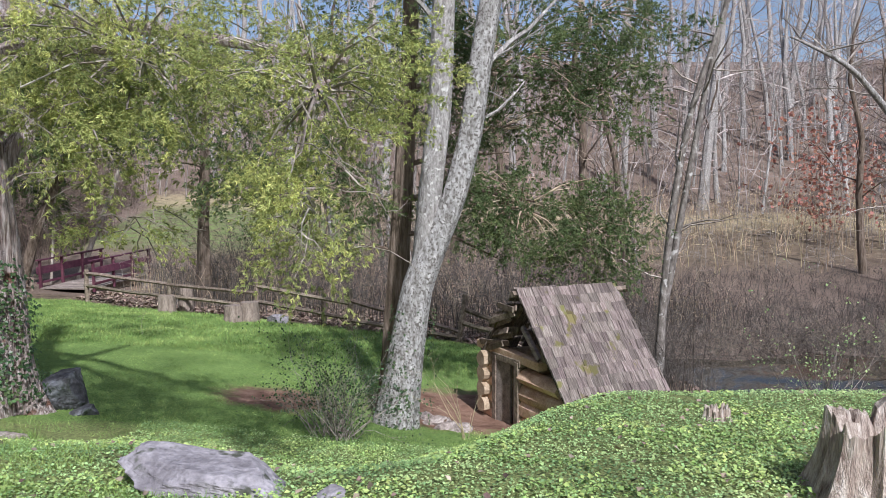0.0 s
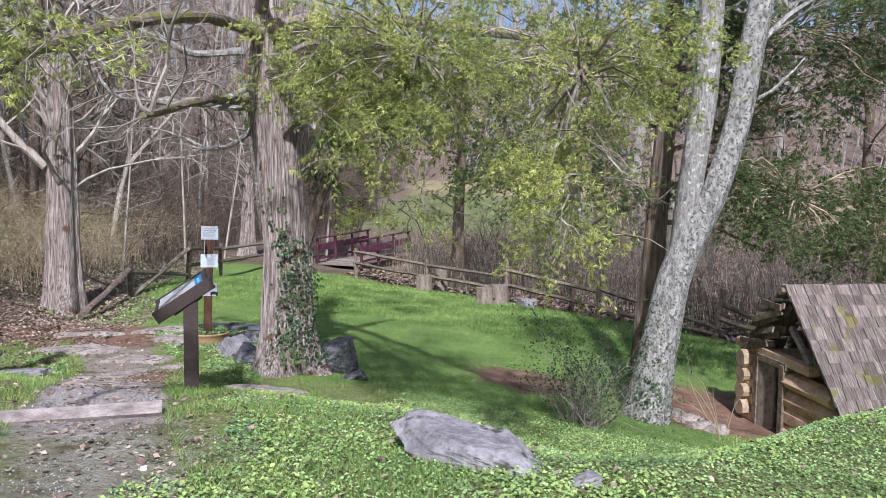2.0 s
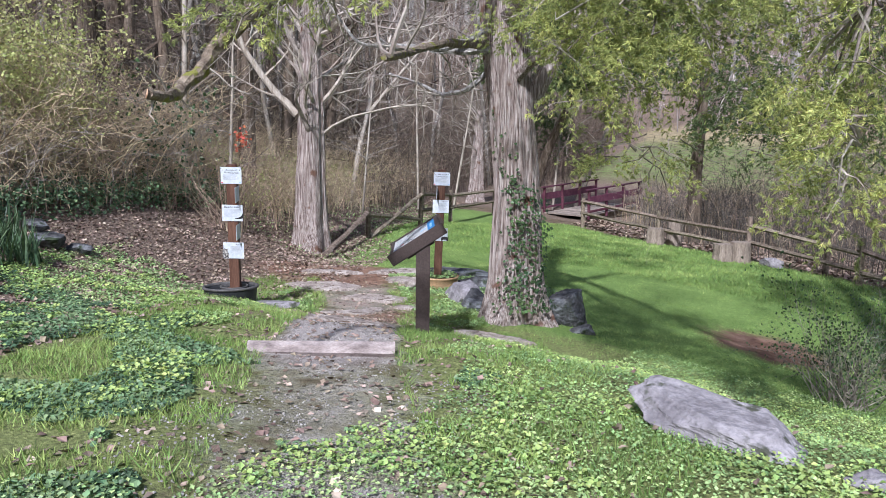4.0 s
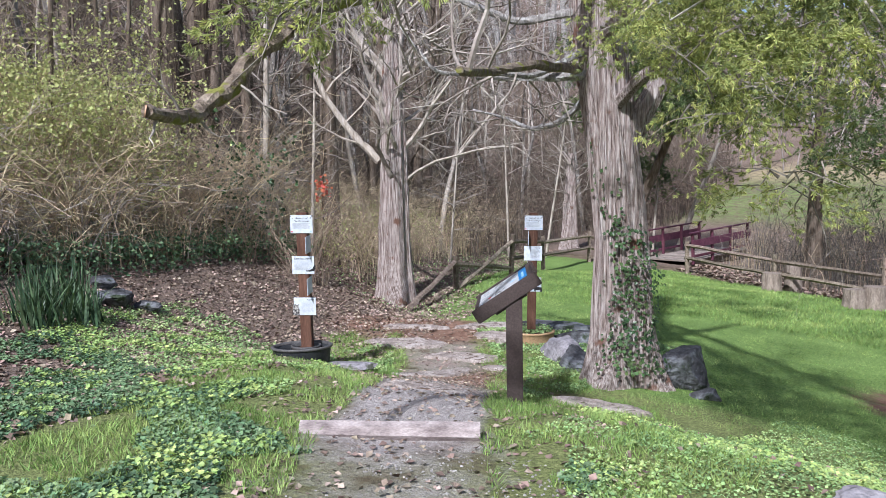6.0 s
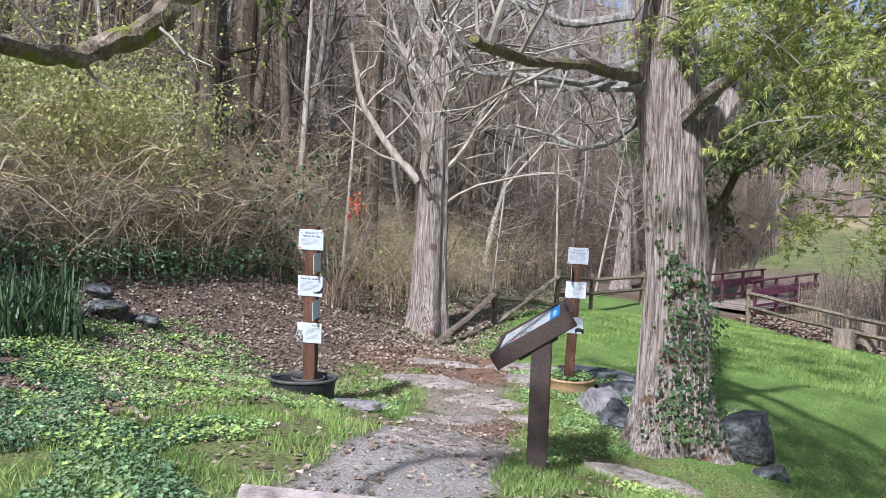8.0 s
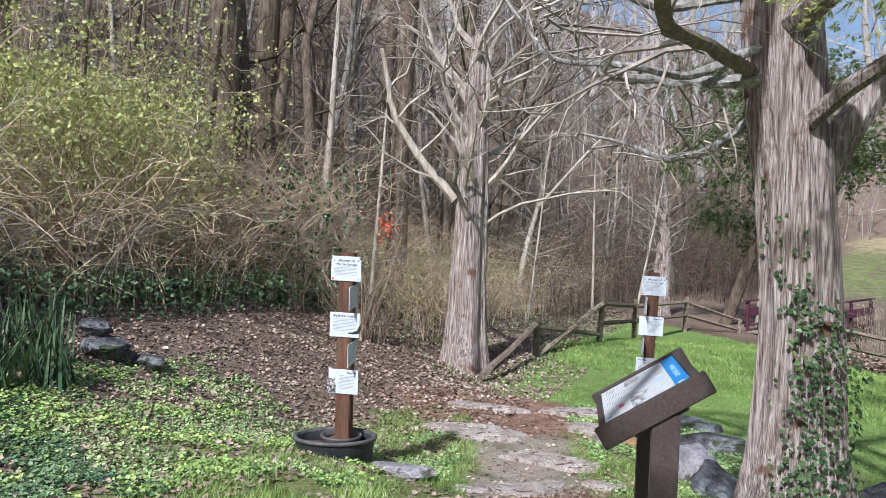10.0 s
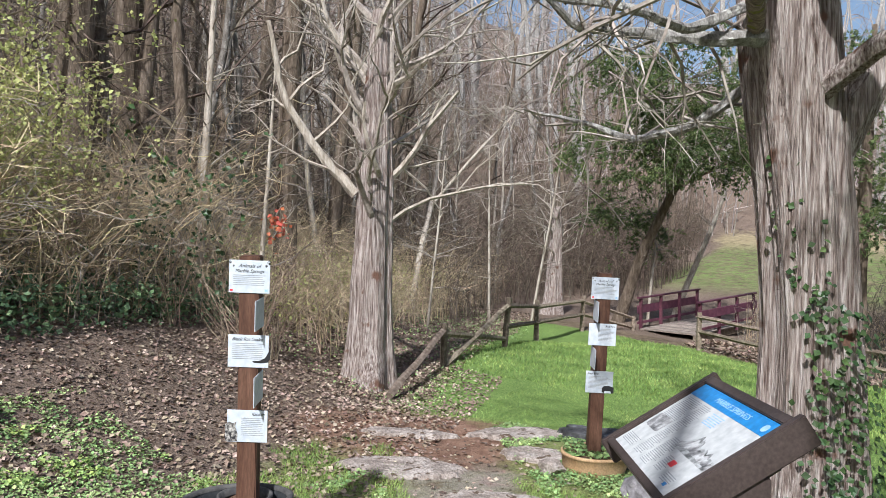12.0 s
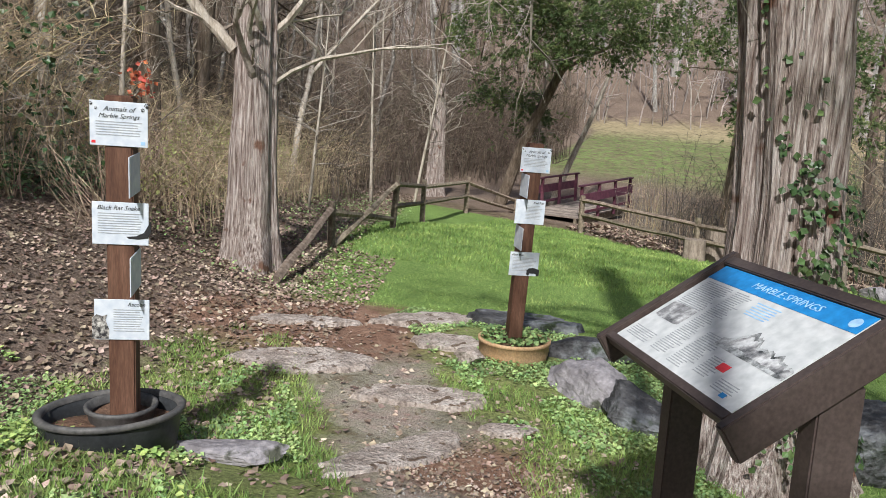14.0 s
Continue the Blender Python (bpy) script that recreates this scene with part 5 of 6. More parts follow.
for k, (x, y, lx, ly, r, h) in enumerate(((-15.9, 13.2, 0.2, 0.1, 0.09, 7), (-15.1, 13.9, 0.1, 0.2, 0.05, 5), (-16.7, 26.8, 0.9, 0.2, 0.05, 6), (-17.5, 25.5, -0.3, 0.2, 0.05, 6), (-14.5, 31.5, 0.3, 0.2, 0.06, 5.5), (-16.0, 20.2, 0.2, 0.3, 0.04, 4.5), (-14.3, 33.5, 2.0, 0.5, 0.13, 6))):
    p0 = ground_pt(x, y)
    slim_tree("sapling", "thin pale bare sapling in the undergrowth", [([p0, (x + lx * 0.3, y + ly * 0.3, p0[2] + h * 0.3), (x + lx * 0.7, y + ly * 0.7, p0[2] + h * 0.65), (x + lx, y + ly, p0[2] + h)], [r, r * 0.85, r * 0.65, r * 0.3])], 50 + k, "pale_bark", 2, 0.7, "sapling")


# bare woods: a few kinds of tree, repeated with their own turn and size
def bare_tree(seed, h, r, fork=13):
    rnd = random.Random(seed)
    lean = Vector((rnd.gauss(0, 0.05), rnd.gauss(0, 0.05), 1)).normalized()
    P = [lean * (h * t) + Vector((noise.noise((t * 3, seed, 0.3)), noise.noise((t * 3, seed, 7.3)), 0)) * 1.3 * t for t in (0, 0.12, 0.3, 0.5, 0.7, 0.85, 1.0)]
    tr_ = Geo().tube(P, [r * 1.25, r, r * 0.9, r * 0.75, r * 0.52, r * 0.32, r * 0.1], 8, caps=False)
    g = Geo()
    for k in range(fork):
        t = rnd.uniform(0.15, 0.98)
        a = rnd.uniform(0, 6.28)
        i = t * 6
        branch(g, lean * (h * t) + Vector((noise.noise((t * 3, seed, 0.3)), noise.noise((t * 3, seed, 7.3)), 0)) * 1.3 * t, Vector((math.cos(a), math.sin(a), rnd.uniform(0.0, 1.0))), h * rnd.uniform(0.16, 0.34) * (1.25 - t * 0.6), r * 0.30 * (1.2 - t), rnd, 2, 4, 0.30, 0.0, 3, None, 3)
    lite = Geo()
    for k in range(fork):
        t, a = rnd.uniform(0.15, 0.98), rnd.uniform(0, 6.28)
        branch(lite, lean * (h * t), Vector((math.cos(a), math.sin(a), rnd.uniform(0.0, 1.0))), h * rnd.uniform(0.14, 0.28) * (1.25 - t * 0.6), r * 0.3 * (1.2 - t), rnd, 1, 3, 0.24, -0.02, 4, None, 3)
    return tr_, g, lite


KINDS = [(1, 13, 0.17, "dark_bark", "twig_shaded", 17, "tall bare dark-barked tree in the leafless woods"), (2, 10, 0.10, "mottled_bark", "twig_wood", 16, "slender bare grey tree in the leafless woods"), (3, 15, 0.22, "dark_bark", "twig_wood", 16, "tall bare dark-barked tree in the leafless woods"), (4, 7, 0.06, "dark_bark", "twig_wood", 16, "thin bare crooked tree in the leafless woods"), (5, 8, 0.06, "pale_bark", "twig_grey", 14, "thin pale bare tree in the leafless woods")]
shapes = [bare_tree(k[0], k[1], k[2], k[5]) for k in KINDS]
woods = [(a.mesh("trunk", M[k[3]], False), b.mesh("crown", M[k[4]])) for (a, b, _), k in zip(shapes, KINDS)]
rw = random.Random(99)
seen_from = lambda x, y: y > 1.0 - 0.36 * x
spots = []
while len(spots) < 175:
    y = rw.uniform(4, 34)
    x = hill_edge(y) - 4.5 - 34 * rw.random() ** 1.5
    if seen_from(x, y) and all((x - a) ** 2 + (y - b) ** 2 > 0.9 for a, b in spots):
        spots.append((x, y))
while len(spots) < 230:
    y = rw.uniform(30, 60)
    spots.append((hill_edge(y) - 1.5 - 22 * rw.random() ** 1.4, y))
while len(spots) < 270:
    x, y = rw.uniform(16, 60), rw.uniform(22, 60)
    if x > 13 + 0.28 * y:
        spots.append((x, y))
while len(spots) < 296:
    spots.append((rw.uniform(-5, 13), rw.uniform(30, 42)))
for x, y in spots:
    k = rw.choice((0, 0, 1, 2, 3, 3, 3, 3, 1, 4))
    s = rw.uniform(0.8, 1.25)
    th = thing("bare_tree", KINDS[k][6], "tree", Matrix.Translation(ground_pt(x, y, -0.15)) @ pose(0, 0, 0, 0, 0, rw.uniform(0, 360)) @ Matrix.Scale(s, 4), group="bare trees of the woods")
    for nm, me in zip(("trunk", "crown"), woods[k]):
        o = new(nm, me)
        o.parent = th
        if nm == "crown":
            o["kind"] = "stuff"
# the far woods, too many to count
far_t, far_c = Geo(), Geo()
for n_ in range(430):
    if n_ < 330:
        a, q = radians(rw.uniform(35, 130) if n_ % 3 else rw.uniform(42, 80)), rw.uniform(64, 125)
        x, y = q * math.cos(a) / 0.75, q * math.sin(a)
    else:
        y = rw.uniform(14, 90)
        x = hill_edge(y) - 26 - 24 * rw.random()
    k = rw.choice((0, 1, 2, 4))
    m = Matrix.Translation(ground_pt(x, y, -0.2)) @ pose(0, 0, 0, 0, 0, rw.uniform(0, 360)) @ Matrix.Scale(rw.uniform(1.2, 1.9), 4)
    A = np.array(m)
    for src, dst in zip(shapes[k][::2], (far_t, far_c)):
        V = np.array(src.v) @ A[:3, :3].T + A[:3, 3]
        o = len(dst.v)
        dst.v += V.tolist()
        dst.f += [tuple(i + o for i in f) for f in src.f]
single("far_woods_trunk", far_t, M["grey_bark"], "grey trunks of the distant leafless woods", "woods", kind="stuff")
# the haze over the far crowns is painted by their pale material
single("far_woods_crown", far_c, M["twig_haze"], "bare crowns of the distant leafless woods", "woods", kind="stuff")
# tall dark pines on the slope
for x, y, r in ((-17.9, 11.9, 0.34), (-20.5, 14.5, 0.3), (-16.5, 15.8, 0.22)):
    p0 = Vector(ground_pt(x, y))
    th = thing("pine_tree", "tall straight dark tree on the wooded slope", "tree", Matrix.Translation(p0))
    part("trunk", trunk([(0, 0, 0), (0, 0, 4), (0.2, 0, 9), (0.3, 0, 14)], [r * 1.2, r, r * 0.9, r * 0.6], 20, 0.06, int(x * -10), 0.2, 0.4), M["dark_bark"], th)
    g, nd = Geo(), Geo()
    q = random.Random(int(x * -7))
    for _ in range(18):
        a = q.uniform(0, 6.28)
        branch(g, Vector((0.1, 0, q.uniform(2.5, 10))), Vector((math.cos(a), math.sin(a), q.uniform(-0.3, 0.4))), q.uniform(0.8, 2.2), 0.025, q, 2, 4, 0.22, 0.04, 3, None, 4)
    part("crown", g, M["twig_shaded"], th, "dead lower branches")["kind"] = "stuff"


# ---- rocks and stumps ----
def rock(name, x, y, size, turn, mat, label, seed, sink=0.3, tilt=(0, 0), detail=4, dz=0.0, facet=0.35):
    bm = bmesh.new()
    bmesh.ops.create_icosphere(bm, subdivisions=detail, radius=1)
    rnd = random.Random(seed)
    cuts = [(Vector((rnd.gauss(0, 1), rnd.gauss(0, 1), rnd.gauss(0, 0.8))).normalized(), rnd.uniform(0.5, 0.85)) for _ in range(13)]
    for v in bm.verts:
        p = v.co.copy()
        for n, d in cuts:
            q = p.dot(n)
            if q > d:
                p -= n * (q - d) * 0.92
        p *= 1 + facet * 0.28 * noise.noise(p * 1.8 + Vector((seed, 0, 0))) + 0.05 * noise.noise(p * 6 + Vector((0, seed, 0))) + 0.025 * noise.noise(p * 15)
        v.co = Vector((p.x * size[0], p.y * size[1], p.z * size[2]))
    g = Geo()
    bm.verts.index_update()
    g.v = [tuple(v.co) for v in bm.verts]
    g.f = [tuple(v.index for v in f.verts) for f in bm.faces]
    bm.free()
    return single(name, g, mat, label, "rock", pose(x, y, land(x, y) + size[2] * (1 - 2 * sink) + dz, tilt[0], tilt[1], turn))


rock("rock", -1.27, 5.60, (0.68, 0.38, 0.13), -10, M["rock"], "broad grey rock lying half buried in the weeds", 3, 0.28, (14, 8), 5)
rock("rock", -0.52, 5.25, (0.13, 0.10, 0.07), 10, M["rock"], "small grey stone half buried in the grass", 4, 0.35)
rock("rock", -4.82, 11.3, (0.40, 0.36, 0.40), -30, M["dark_rock"], "dark blue-grey boulder beside the old cedar", 5, 0.2, (0, 8), 5)
rock("rock", -4.42, 11.0, (0.24, 0.16, 0.10), 20, M["dark_rock"], "low dark stone in the lawn grass", 6, 0.3)
rock("rock", -6.85, 11.75, (0.62, 0.34, 0.26), -35, M["rock"], "grey fissured outcrop beside the terracotta planter", 7, 0.4, (10, 14), 5)
rock("rock", -6.35, 11.35, (0.5, 0.30, 0.22), -25, M["dark_rock"], "dark rock outcrop beside the old cedar", 8, 0.4, (6, 10), 5)
rock("rock", -7.2, 13.0, (0.7, 0.3, 0.2), 10, M["dark_rock"], "dark mossy ledge behind the planter", 9, 0.35, (0, 0), 5)
rock("rock_slab", -8.1, 12.0, (0.2, 0.15, 0.10), 30, M["slab"], "small pale stone beside the planter", 15, 0.3)
rock("rock_slab", -8.25, 8.75, (0.42, 0.2, 0.07), 30, M["rock"], "flat grey stone beside the black tub", 16, 0.3)
for k, (x, y, a, b, c, dz) in enumerate(((-11.55, 7.25, 0.36, 0.26, 0.17, 0), (-11.3, 7.65, 0.22, 0.18, 0.12, 0), (-11.7, 7.2, 0.3, 0.22, 0.10, 0.2))):
    rock("rock", x, y, (a, b, c), 40 * k, M["dark_rock"], "rough stone in a low tumbled heap", 30 + k, 0.2, (0, 0), 4, dz)
for k, (x, y) in enumerate(((0.35, 13.2), (0.55, 13.0), (0.75, 12.75), (0.2, 13.6))):
    rock("rock_slab", x, y, (0.28, 0.18, 0.09), 30 * k, M["slab"], "flat building stone before the springhouse", 50 + k, 0.25)
rock("rock", -3.9, 22.7, (0.35, 0.25, 0.2), 0, M["rock"], "grey stone in the grass by the fence", 60, 0.25)


def flat_slab(x, y, a, b, turn, seed, label, proud=0.035, mat="slab"):
    """A worn rock slab that follows the ground, with a broken outline and a low ragged edge."""
    n, m = 64, 12
    ct, st = math.cos(radians(turn)), math.sin(radians(turn))
    o = Vector((x, y, land(x, y)))
    g = Geo()

    def at(q, an):
        r = 1 + 0.30 * noise.noise((math.cos(an) * 1.6, math.sin(an) * 1.6, seed)) + 0.16 * noise.noise((math.cos(an) * 5, math.sin(an) * 5, seed + 3)) + 0.06 * noise.noise((math.cos(an) * 14, math.sin(an) * 14, seed + 5))
        u, v = a * q * r * math.cos(an), b * q * r * math.sin(an)
        wx, wy = x + u * ct - v * st, y + u * st + v * ct
        z = land(wx, wy) + 0.035 * noise.noise((wx * 1.3, wy * 1.3, 0))
        step = 0.016 * math.floor(2.5 + 3.5 * noise.noise((u * 1.1 + seed, v * 3.4, 2))) / 2.5
        z += proud * (1 - smooth(0.86, 1.0, q) * 2.2) + step * (1 - q ** 4) + 0.012 * noise.noise((wx * 7, wy * 7, seed)) + 0.006 * noise.noise((wx * 22, wy * 22, seed))
        return (wx - o.x, wy - o.y, z - o.z)
    g.v.append(at(0, 0))
    for k in range(1, m + 1):
        for j in range(n):
            g.v.append(at((k / m) ** 0.75, 6.2832 * j / n))
    for j in range(n):
        i = (j + 1) % n
        g.f.append((0, 1 + j, 1 + i))
        for k in range(m - 1):
            g.f.append((1 + k * n + j, 1 + (k + 1) * n + j, 1 + (k + 1) * n + i, 1 + k * n + i))
    return single("rock_slab", g, M[mat], label, "rock", Matrix.Translation(o))


for x, y, a, b, turn, seed, proud in ((-9.35, 11.0, 0.68, 0.34, 30, 12, 0.03), (-8.0, 10.82, 0.62, 0.24, 22, 13, 0.04), (-7.6, 9.65, 0.72, 0.24, 78, 14, 0.025), (-7.13, 10.5, 0.24, 0.14, 30, 18, 0.03), (-10.15, 12.1, 0.6, 0.22, 35, 11, 0.04), (-9.2, 13.1, 0.7, 0.26, 50, 10, 0.05), (-6.05, 8.0, 0.7, 0.26, 62, 21, 0.012), (-8.55, 12.35, 0.45, 0.22, 25, 22, 0.04)):
    flat_slab(x, y, a, b, turn, seed, "flat tan rock slab worn smooth on the path", proud)
flat_slab(-4.95, 9.45, 0.55, 0.33, 20, 17, "flat dusty stone at the foot of the cedar", 0.05)
flat_slab(-8.2, 13.75, 0.75, 0.32, 10, 23, "dark rock ledge edging the lawn", 0.09, "dark_rock")


def jagged_stump(x, y, r0, r1, h, seed, label):
    """A rotten stump: splintered shell with a hollow middle."""
    rnd = random.Random(seed)
    g = Geo()
    n, m = 72, 9
    tall = [h * (0.84 + 0.2 * noise.noise((math.cos(6.283 * a / n) * 3, math.sin(6.283 * a / n) * 3, seed)) + rnd.uniform(-0.13, 0.06)) for a in range(n)]
    for k in range(m + 1):
        t = k / m
        for a in range(n):
            an = 6.283 * a / n
            r = (r1 + (r0 - r1) * (1 - t) ** 2) * (1 + 0.09 * math.sin(5 * an + seed) + 0.07 * math.sin(11 * an) + 0.05 * noise.noise((an * 9, t * 1.5, seed)))
            g.v.append((r * math.cos(an), r * math.sin(an), tall[a] * t - 0.08))
    for k in range(m + 1):
        t = k / m
        for a in range(n):
            an = 6.283 * a / n
            r = r1 * (0.78 + 0.06 * math.sin(7 * an)) * (1 - 0.25 * t)
            g.v.append((r * math.cos(an), r * math.sin(an), tall[a] * (1 - 0.5 * t) - 0.1))
    for k in range(2 * m + 1):
        for a in range(n):
            b = (a + 1) % n
            g.f.append((k * n + a, k * n + b, (k + 1) * n + b, (k + 1) * n + a))
    g.f.append(tuple((2 * m + 1) * n + a for a in range(n)))
    return single("tree_stump", g, M["stump_wood"], label, "stump", at_ground(x, y))


jagged_stump(2.78, 5.10, 0.48, 0.31, 0.64, 3, "splintered grey-brown rotten stump in the weeds")
jagged_stump(2.75, 7.5, 0.16, 0.10, 0.22, 5, "small broken stump low in the weeds")
for k, (x, y, r, h) in enumerate(((-7.75, 24.75, 0.26, 0.52), (-7.35, 25.35, 0.22, 0.8), (-5.15, 22.5, 0.25, 0.46), (-4.75, 22.7, 0.26, 0.56))):
    g = trunk([(0, 0, -0.08), (0, 0, h * 0.5), (0, 0, h)], [r * 1.1, r, r * 0.97], 18, 0.08, 70 + k, 0.1)
    single("log_seat", g, M["chair_stump"], "sawn upright log section standing by the fence", "stump", at_ground(x, y), group="log seats")


# ---- pond ----
def pond():
    g = Geo()
    n = 40
    g.v = [(0, 0, 0)] + [(7.5 * math.cos(6.283 * k / n) * (1 + 0.2 * math.sin(3 * k)), 3.6 * math.sin(6.283 * k / n) * (1 + 0.15 * math.sin(5 * k)), 0) for k in range(n)]
    g.f = [(0, 1 + k, 1 + (k + 1) % n) for k in range(n)]
    return single("water", g, M["water"], "still dark pond reflecting the sky", "water", pose(10.5, 18.7, -2.5), kind="structure")


pond()


# ---- undergrowth ----
def stuff(name, geo, mat, label, category):
    return single(name, geo, M[mat], label, category, kind="stuff")


def thicket(name, label, area, count, seed, mats, height=(1.2, 2.6), r=0.006, arch=0.5, twigs=4, fine=False):
    """Arching bare stems. area(rnd): a place on the ground, or None."""
    rnd = random.Random(seed)
    gs = [Geo() for _ in mats]
    made = 0
    while made < count:
        q = area(rnd)
        if q is None:
            continue
        x, y = q
        made += 1
        if x < -8 and y < 0.5 - 0.36 * x:
            continue
        z = land(x, y) - 0.05
        g = rnd.choice(gs)
        a = rnd.uniform(0, 6.28)
        h = rnd.uniform(*height) * (1 + 0.55 * noise.noise((x * 0.55, y * 0.55, 2.5)))
        L = h * rnd.uniform(0.3, 1.0) * arch
        dx, dy = math.cos(a) * L, math.sin(a) * L
        fall = rnd.uniform(0.0, 0.55) * arch
        pts = []
        for k in range(5):
            t = k / 4
            pts.append(Vector((x + dx * t * t + rnd.gauss(0, 0.03), y + dy * t * t + rnd.gauss(0, 0.03), z + h * (t * 1.15 - fall * t * t * t))))
        rr = r * rnd.uniform(0.6, 1.5)
        g.tube(pts, [rr, rr * 0.95, rr * 0.75, rr * 0.55, rr * 0.25], 3, caps=False)
        for _ in range(twigs):
            k = rnd.randint(1, 4)
            d = Vector((rnd.gauss(0, 1), rnd.gauss(0, 1), rnd.gauss(0.25, 0.6))).normalized()
            reach = rnd.uniform(0.25, 0.7) * (1 if r < 0.012 else 2.2)
            if fine:
                q1 = pts[k] + d * reach * 0.5
                q2 = q1 + (d + Vector((rnd.gauss(0, 0.4), rnd.gauss(0, 0.4), rnd.gauss(-0.1, 0.4)))) * reach * 0.5
                g.tube([pts[k], q1, q2], [rr * 0.6, rr * 0.45, rr * 0.2], 3, caps=False)
            else:
                g.tube([pts[k], pts[k] + d * reach], [rr * 0.55, rr * 0.2], 3, caps=False)
    for g, m in zip(gs, mats):
        stuff(name, g, m, label, "undergrowth")


def on_hill(y0, y1, u0, u1):
    def area(rnd):
        y = rnd.uniform(y0, y1)
        u = rnd.uniform(u0, u1)
        return hill_edge(y) - u, y
    return area


def in_box(x0, x1, y0, y1, test=None):
    def area(rnd):
        x, y = rnd.uniform(x0, x1), rnd.uniform(y0, y1)
        return (x, y) if test is None or test(x, y) else None
    return area


thicket("bramble_thicket", "tangle of bare brown brambles on the wooded slope", on_hill(0, 13.5, 3.4, 8.5), 3000, 1, ("twig_brown", "twig_brown", "twig_tan", "twig_tan"), (1.0, 2.7), 0.0065, 0.85, 8, True)
thicket("bramble_cane", "pale arching bramble canes at the edge of the woods", on_hill(2, 14.5, 3.0, 5.2), 900, 41, ("twig_tan", "twig_grey", "twig_tan"), (1.2, 2.9), 0.0085, 1.1, 9, True)
# dark twigs stand for the shade deeper in the woods
thicket("bramble_thicket", "tangle of bare brown brambles deeper in the woods", on_hill(4, 34, 8.0, 22), 2600, 2, ("twig_shaded", "twig_wood"), (1.2, 3.6), 0.011, 1.3, 7, True)
thicket("bramble_thicket", "tan dry weeds and stems beyond the fence", on_hill(14.5, 31, 0.9, 7.0), 3300, 3, ("twig_tan", "twig_tan", "twig_brown"), (0.6, 1.9), 0.008, 0.8, 6)
beyond = lambda x, y: fence_side(x, y) < -0.8 and not (x > 4.5 and y < 28) and not (-15 < x < -9.5 and 28 < y < 36)
# thickets from here to the springhouse have shade put into their colour
thicket("bramble_thicket", "grey-brown thicket beyond the lawn fence", in_box(-9, 12, 20, 34, beyond), 3300, 4, ("twig_marsh_shade", "twig_marsh_shade", "twig_marsh_shade", "twig_brown"), (0.8, 2.6), 0.008, 0.5, 5)
thicket("bramble_thicket", "grey-brown marsh thicket around the pond", in_box(5, 26, 15.5, 42, lambda x, y: y > 26.5 or (x < 6.0 and y > 17) or (x > 17 and y > 20)), 3400, 5, ("twig_marsh_shade",), (0.3, 1.0), 0.008, 0.5, 4)
thicket("bramble_thicket", "low dead stems along the far bank of the pond", in_box(4.5, 17, 22.6, 27.5), 1500, 61, ("twig_marsh_shade", "twig_wood"), (0.2, 0.75), 0.008, 1.0, 6)
thicket("bramble_thicket", "dark dry thicket behind the springhouse", in_box(2.8, 6.4, 16, 21), 600, 6, ("twig_marsh_shade",), (0.6, 1.8), 0.007, 0.5, 5)
thicket("reeds", "tall dry reeds by the footbridge", in_box(-10.6, -4.5, 28.5, 33), 1100, 7, ("twig_grey", "twig_tan"), (0.9, 1.7), 0.006, 0.2, 1)
# brush darkened by colour, for the shade on the hillside
thicket("bramble_thicket", "brown brush under the trees past the fence", on_hill(22, 62, 0.3, 15), 4300, 42, ("twig_shaded", "twig_shaded", "twig_wood"), (0.9, 3.4), 0.013, 0.6, 5)
# shade in the hollow painted into the brush colour
thicket("bramble_thicket", "dark brush in the hollow past the footbridge", in_box(-27, -17.5, 37, 47), 1300, 48, ("twig_shaded",), (1.2, 3.8), 0.013, 0.6, 6)
far_ring = lambda rnd: (lambda a, q: (q * math.cos(a) / 0.75, q * math.sin(a)))(radians(rnd.uniform(35, 130)), rnd.uniform(62, 135))
# far stems mostly in the haze-pale twig colour
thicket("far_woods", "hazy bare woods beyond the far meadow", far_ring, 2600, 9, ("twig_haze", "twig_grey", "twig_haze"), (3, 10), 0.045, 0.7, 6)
# upper slope partly in the same shade-dark twigs
thicket("far_woods", "bare woods on the upper slope", on_hill(4, 85, 14, 45), 2000, 10, ("twig_shaded", "twig_wood"), (2, 7), 0.02, 1.1, 7, True)
thicket("dry_meadow", "pale dry grass and saplings in the far meadow", in_box(-4, 60, 42, 66), 2200, 8, ("twig_tan", "twig_grey"), (0.8, 2.6), 0.02, 0.3, 3)


def scatter_leaves(name, label, mat, area, count, seed, size, lift=(0.0, 0.05), flat=0.5, category="leaves"):
    rnd = random.Random(seed)
    g = Geo()
    made = 0
    while made < count:
        q = area(rnd)
        if q is None:
            continue
        made += 1
        x, y = q[0], q[1]
        p = Vector((x, y, land(x, y) + 0.03 * noise.noise((x * 1.3, y * 1.3, 0)) + rnd.uniform(*lift)))
        ivy_leaf(g, p, Vector((rnd.gauss(0, flat), rnd.gauss(0, flat), 1)), rnd.uniform(*size), rnd)
    return stuff(name, g, mat, label, category)


def weedy(x, y):
    d, along = path_line(x, y)
    if y > 6.3 + 2.2 * smooth(0.2, 2.4, x) + 4.5 or (y > 9.0 and x < -3.5):
        return False
    keep = smooth(0.2, 1.1, d - 0.12 * along - (0.2 if along > 2 else 0))
    if along < 1.8:
        keep = max(keep, 0.48)
    n = noise.noise((x * 0.9, y * 0.9, 3)) + 0.5 * noise.noise((x * 2.7, y * 2.7, 9))
    return keep > 0.05 and n > -0.12 - 0.5 * (x > -3) + (1 - keep) * 0.9


